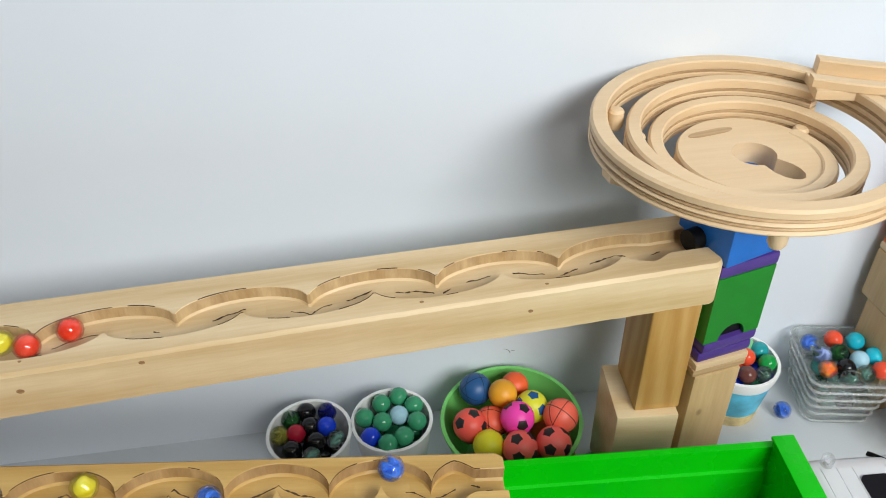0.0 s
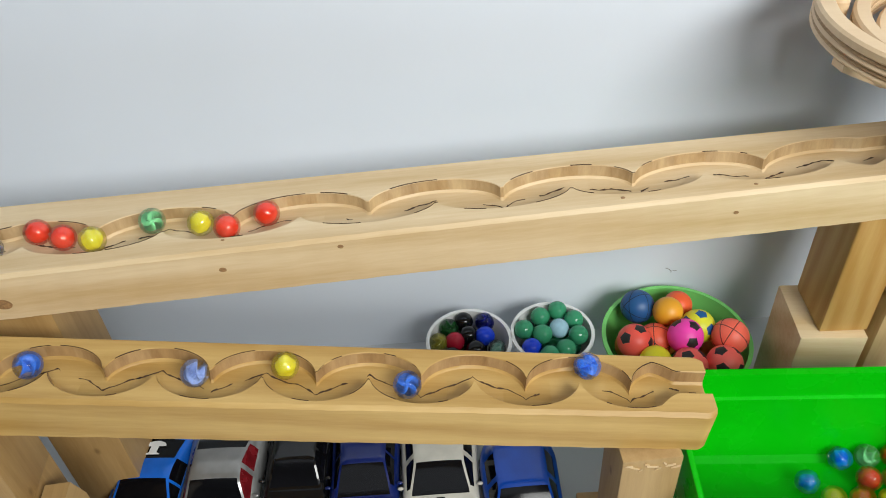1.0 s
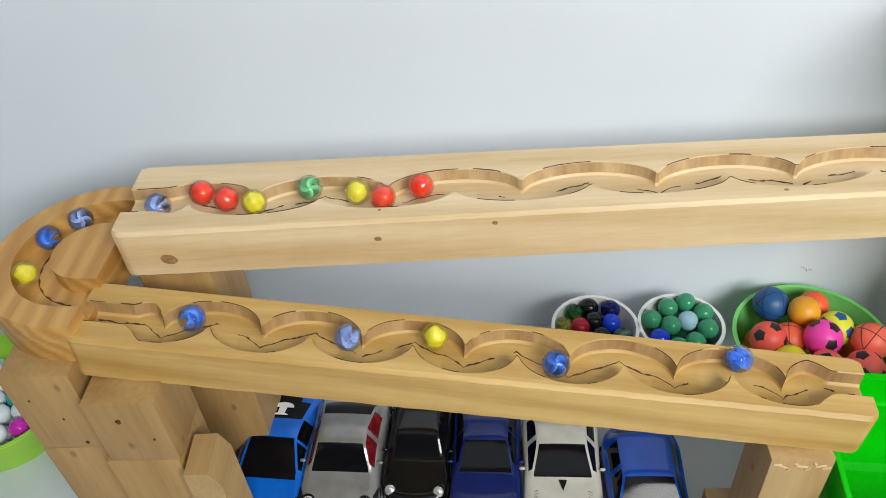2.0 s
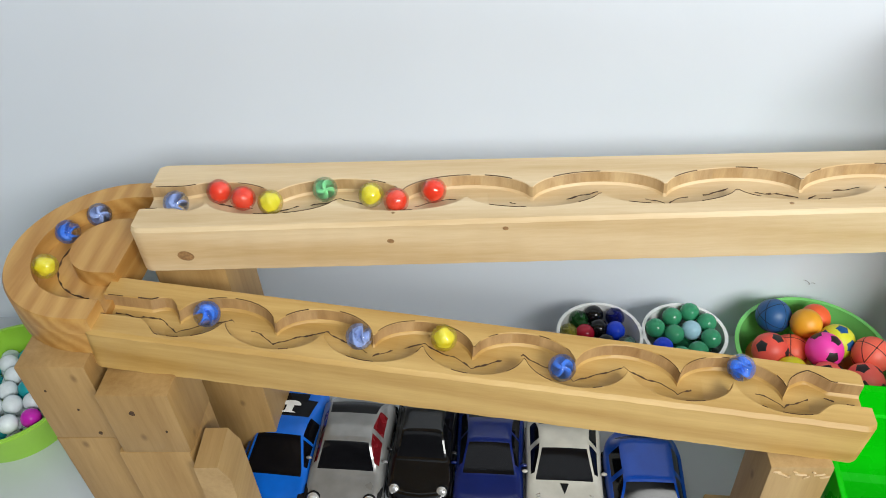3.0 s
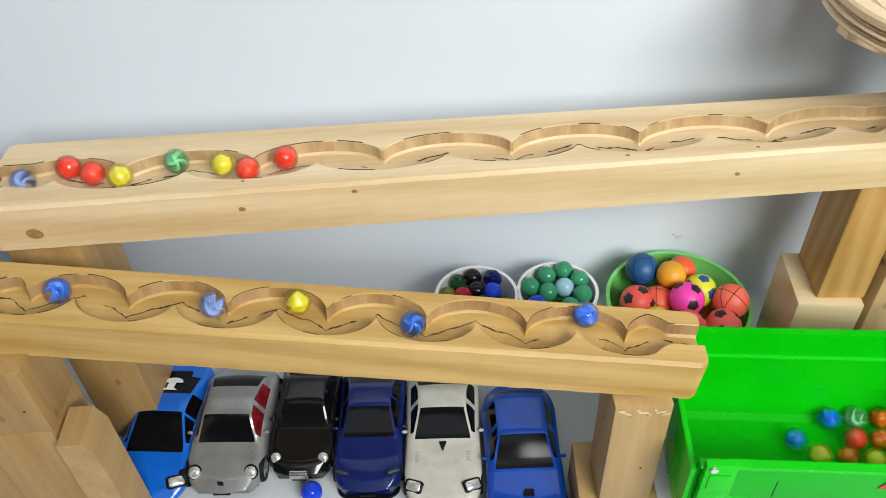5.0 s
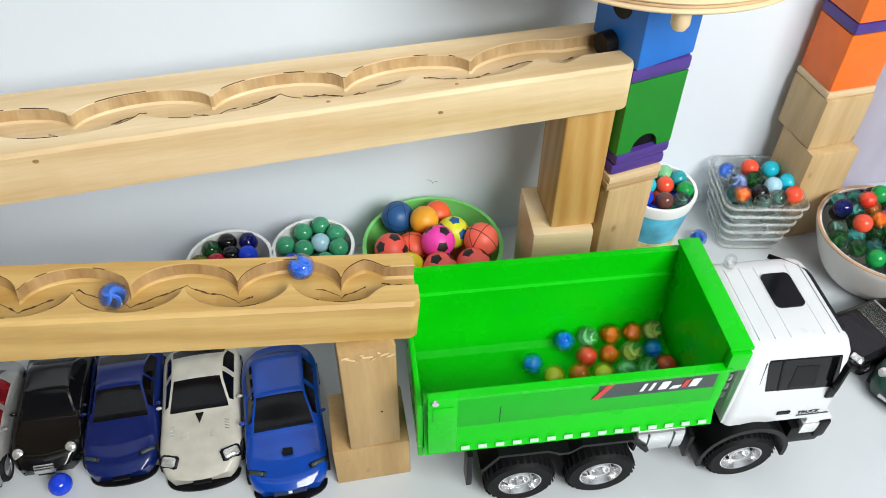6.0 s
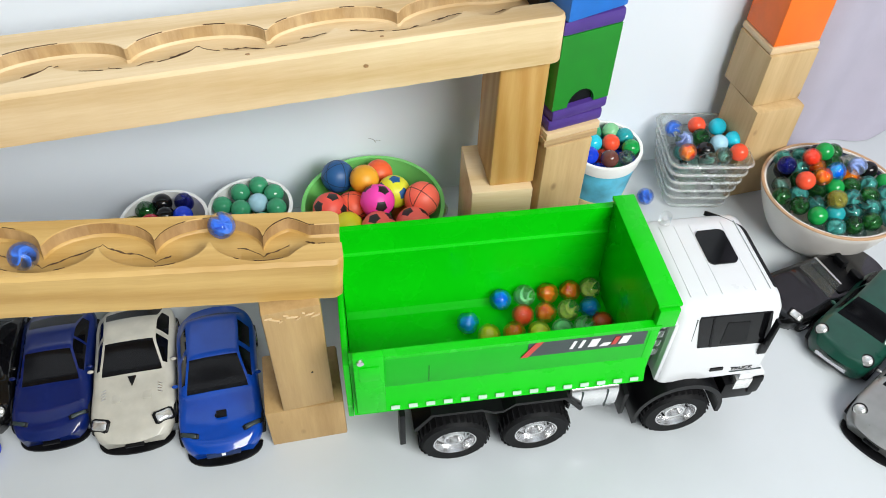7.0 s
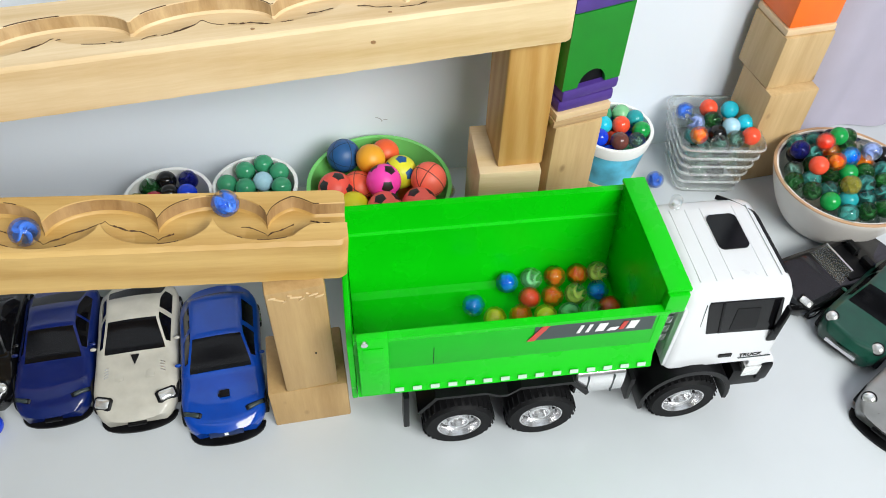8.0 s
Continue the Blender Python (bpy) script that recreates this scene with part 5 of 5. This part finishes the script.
def heap(cx, cy, r, z, kinds, where, group, seed, layers=2, square=False, turn=0.0):
    """Hidden filling: rings of marbles below the visible top layer."""
    rnd = random.Random(seed)
    step = 0.0166
    for l in range(layers):
        zz = z - l * 0.0138
        off = step / 2 * (l % 2)
        k = int(r / step) + 1
        for i in range(-k, k + 1):
            for j in range(-k, k + 1):
                x, y = i * step + (j % 2) * step / 2 + off, j * step * 0.866
                if (max(abs(x), abs(y)) if square else math.hypot(x, y)) > r - R - l * 0.0035:
                    continue
                c, s = math.cos(turn), math.sin(turn)
                marble(cx + c * x - s * y, cy + s * x + c * y, zz + rnd.uniform(-0.002, 0.002), rnd.choice(kinds), where, group, None, l == 0)


for x, y, k in ((-0.0757, 0.4438, "bottle"), (-0.0629, 0.4500, "black"), (-0.0454, 0.4480, "navy"), (-0.0465, 0.4325, "cobalt"), (-0.0714, 0.4284, "cherry"), (-0.0846, 0.4285, "olive"), (-0.0600, 0.4345, "black"),
                (-0.0551, 0.4180, "black"), (-0.0385, 0.4170, "smoke"), (-0.0745, 0.4125, "black"), (-0.0590, 0.4035, "smoke")):
    marble(x, y, 0.058, k, "in the white pot", "marbles in the first pot")
heap(-0.060, 0.424, 0.031, 0.045, ["black", "bottle", "navy"], "in the white pot", "marbles in the first pot", 1, 1)
for x, y, k in ((-0.0147, 0.4325, "jade"), (0.0002, 0.4453, "jade"), (0.0152, 0.4510, "jade"), (0.0270, 0.4395, "jade"), (0.0278, 0.4225, "jade"), (0.0157, 0.4085, "jade"), (-0.0005, 0.4260, "jade"), (0.0136, 0.4310, "sky"), (-0.0110, 0.4120, "cobalt"), (0.0020, 0.4030, "jade")):
    marble(x, y, 0.0625, k, "in the white pot", "marbles in the second pot")
heap(0.0075, 0.4265, 0.030, 0.044, ["jade"], "in the white pot", "marbles in the second pot", 2, 1)
for x, y, k in ((0.3305, 0.4650, "mint"), (0.3250, 0.4500, "coral"), (0.3400, 0.4560, "teal"), (0.3400, 0.4400, "emerald"), (0.3005, 0.4375, "cobalt"), (0.3165, 0.4300, "brown"), (0.3095, 0.4530, "cyan"), (0.3310, 0.4270, "smoke"), (0.3140, 0.4670, "jade")):
    marble(x, y, 0.060, k, "in the paper cup", "marbles in the cup")
heap(0.318, 0.447, 0.029, 0.045, ["jade", "coral", "cobalt"], "in the paper cup", "marbles in the cup", 3, 1)
for x, y, k in ((0.3830, 0.4580, "clearblue"), (0.3860, 0.4415, "ice"), (0.4022, 0.4420, "bottle"), (0.4060, 0.4585, "coral"), (0.4240, 0.4530, "cyan"), (0.4150, 0.4310, "sky"), (0.4300, 0.4330, "cyan"), (0.4270, 0.4160, "coral"), (0.3820, 0.4250, "orange"), (0.3985, 0.4240, "black"), (0.4110, 0.4140, "smoke"), (0.3950, 0.4110, "smoke")):
    marble(x + 0.006, y, 0.060, k, "in the glass dish", "marbles in the dish")
heap(0.410, 0.438, 0.030, 0.045, ["smoke", "bottle", "bottle", "aqua", "black"], "in the glass dish", "marbles in the dish", 4, 3, True, radians(-11))
for x, y, k in ((0.4600, 0.3850, "navy"), (0.5020, 0.3950, "emerald"), (0.4870, 0.3900, "red"), (0.4660, 0.3640, "coral"), (0.4830, 0.3660, "orange"), (0.4985, 0.3700, "blue"), (0.4800, 0.3380, "olive"), (0.5200, 0.3720, "ice")):
    marble(x, y, 0.0675, k, "on the heap in the stoneware bowl", "marbles in the bowl")
heap(0.4970, 0.362, 0.0615, 0.0545, ["aqua", "bottle", "smoke", "aqua", "bottle", "emerald", "bottle", "aqua", "black", "teal", "orange"], "in the stoneware bowl", "marbles in the bowl", 6, 2)
for x, y, k in ((-0.5402, 0.3531, "white"), (-0.5176, 0.3405, "magenta"), (-0.5340, 0.3337, "white"), (-0.5240, 0.3570, "white"), (-0.5350, 0.3700, "teal"), (-0.5543, 0.3830, "white"), (-0.5374, 0.3860, "white"), (-0.5660, 0.3960, "white"), (-0.5490, 0.3990, "white"), (-0.5515, 0.3670, "white"), (-0.5040, 0.3500, "brown"), (-0.5190, 0.3740, "jade"), (-0.5030, 0.3680, "white"), (-0.5560, 0.3500, "white")):
    marble(x, y, 0.036, k, "in the lime tub", "marbles in the tub")
heap(-0.556, 0.372, 0.060, 0.0215, ["white", "white", "teal"], "in the lime tub", "marbles in the tub", 7, 1)

# ---- rubber balls ----
def rubber_ball(x, y, z, r, col, label, panels=None, seams=None):
    root = thing("rubber_ball", pose(x, y, z, SPIN.uniform(-20, 20), SPIN.uniform(-20, 20), SPIN.uniform(0, 90)), label, "ball", "rubber balls")
    bm = bmesh.new()
    ball(bm, r, None, 32, 20)
    part("skin", bm, plain("rubber_skin", col, 0.45, var=0.08, scale=60, bump=0.1), root)
    if panels:
        for d in ((0, 0, 1), (0.9, 0, 0.45), (-0.45, 0.78, 0.45), (-0.45, -0.78, 0.45), (0.45, -0.78, -0.1), (0.45, 0.78, -0.2)):
            d = Vector(d).normalized()
            q = d.to_track_quat("Z", "Y").to_matrix().to_4x4()
            bm = bmesh.new()
            loops = []
            for h, lift in ((0.12, 1.006), (0.22, 1.006), (0.31, 1.006), (0.37, 1.005), (0.40, 0.985)):
                loop = []
                for i in range(15):
                    a = 2 * math.pi * i / 15
                    hh = h * (0.86 + 0.14 * math.cos(5 * a))
                    loop.append(Vector((math.sin(hh) * math.cos(a), math.sin(hh) * math.sin(a), math.cos(hh))) * r * lift)
                loops.append(loop)
            loft(bm, loops)
            part("panel", bm, plain("ball_panel", panels, 0.45), root, "", q)
    if seams:
        for turn in (pose(0, 0, 0), pose(0, 0, 0, 90), pose(0, 0, 0, 0, 90), pose(0, 0, 0, 50, 0, 30)):
            bm = bmesh.new()
            rings = []
            for i in range(37):
                a = 2 * math.pi * i / 36
                c = Vector((math.cos(a), math.sin(a), 0))
                rings.append([c * (r * 1.004) + Vector((0, 0, r * 0.022)), c * (r * 1.007), c * (r * 1.004) - Vector((0, 0, r * 0.022)), c * r * 0.98])
            loft(bm, rings, cap=False)
            part("seam", bm, plain("ball_seam", seams, 0.5), root, "", turn)
    return root


DARK = (0.02, 0.012, 0.012)
rubber_ball(0.0805, 0.4460, 0.066, 0.0138, (0.015, 0.09, 0.26), "dark blue rubber ball with black seams", seams=(0.01, 0.02, 0.04))
rubber_ball(0.1010, 0.4320, 0.072, 0.0120, (0.80, 0.36, 0.02), "amber translucent bouncy rubber ball")
rubber_ball(0.1155, 0.4500, 0.060, 0.0118, (0.85, 0.12, 0.03), "small glossy orange-red rubber ball")
rubber_ball(0.1235, 0.4220, 0.063, 0.0138, (0.75, 0.75, 0.03), "yellow rubber ball with blue panels", panels=(0.01, 0.10, 0.30))
rubber_ball(0.1440, 0.4060, 0.066, 0.0145, (1.0, 0.16, 0.10), "orange rubber basketball with dark seams", seams=DARK)
rubber_ball(0.1075, 0.4045, 0.072, 0.0138, (1.0, 0.06, 0.46), "pink rubber football with dark panels", panels=DARK)
rubber_ball(0.0695, 0.4085, 0.066, 0.0138, (0.88, 0.10, 0.07), "red rubber ball with a dark printed patch", panels=(0.02, 0.02, 0.02))
rubber_ball(0.0880, 0.4150, 0.058, 0.0138, (0.90, 0.13, 0.06), "orange rubber basketball with dark seams", seams=DARK)
rubber_ball(0.1045, 0.3800, 0.066, 0.0140, (1.0, 0.15, 0.12), "coral rubber football with dark panels", panels=DARK)
rubber_ball(0.1320, 0.3815, 0.064, 0.0140, (1.0, 0.15, 0.12), "coral rubber football with dark panels", panels=DARK)
rubber_ball(0.0810, 0.3880, 0.064, 0.0125, (0.80, 0.72, 0.02), "plain yellow rubber ball")
for x, y in ((0.075, 0.43), (0.105, 0.435), (0.135, 0.425), (0.085, 0.40), (0.115, 0.395), (0.14, 0.39)):
    rubber_ball(x, y, 0.036, 0.0138, (0.75, 0.25, 0.05), "orange rubber ball lower in the bowl")
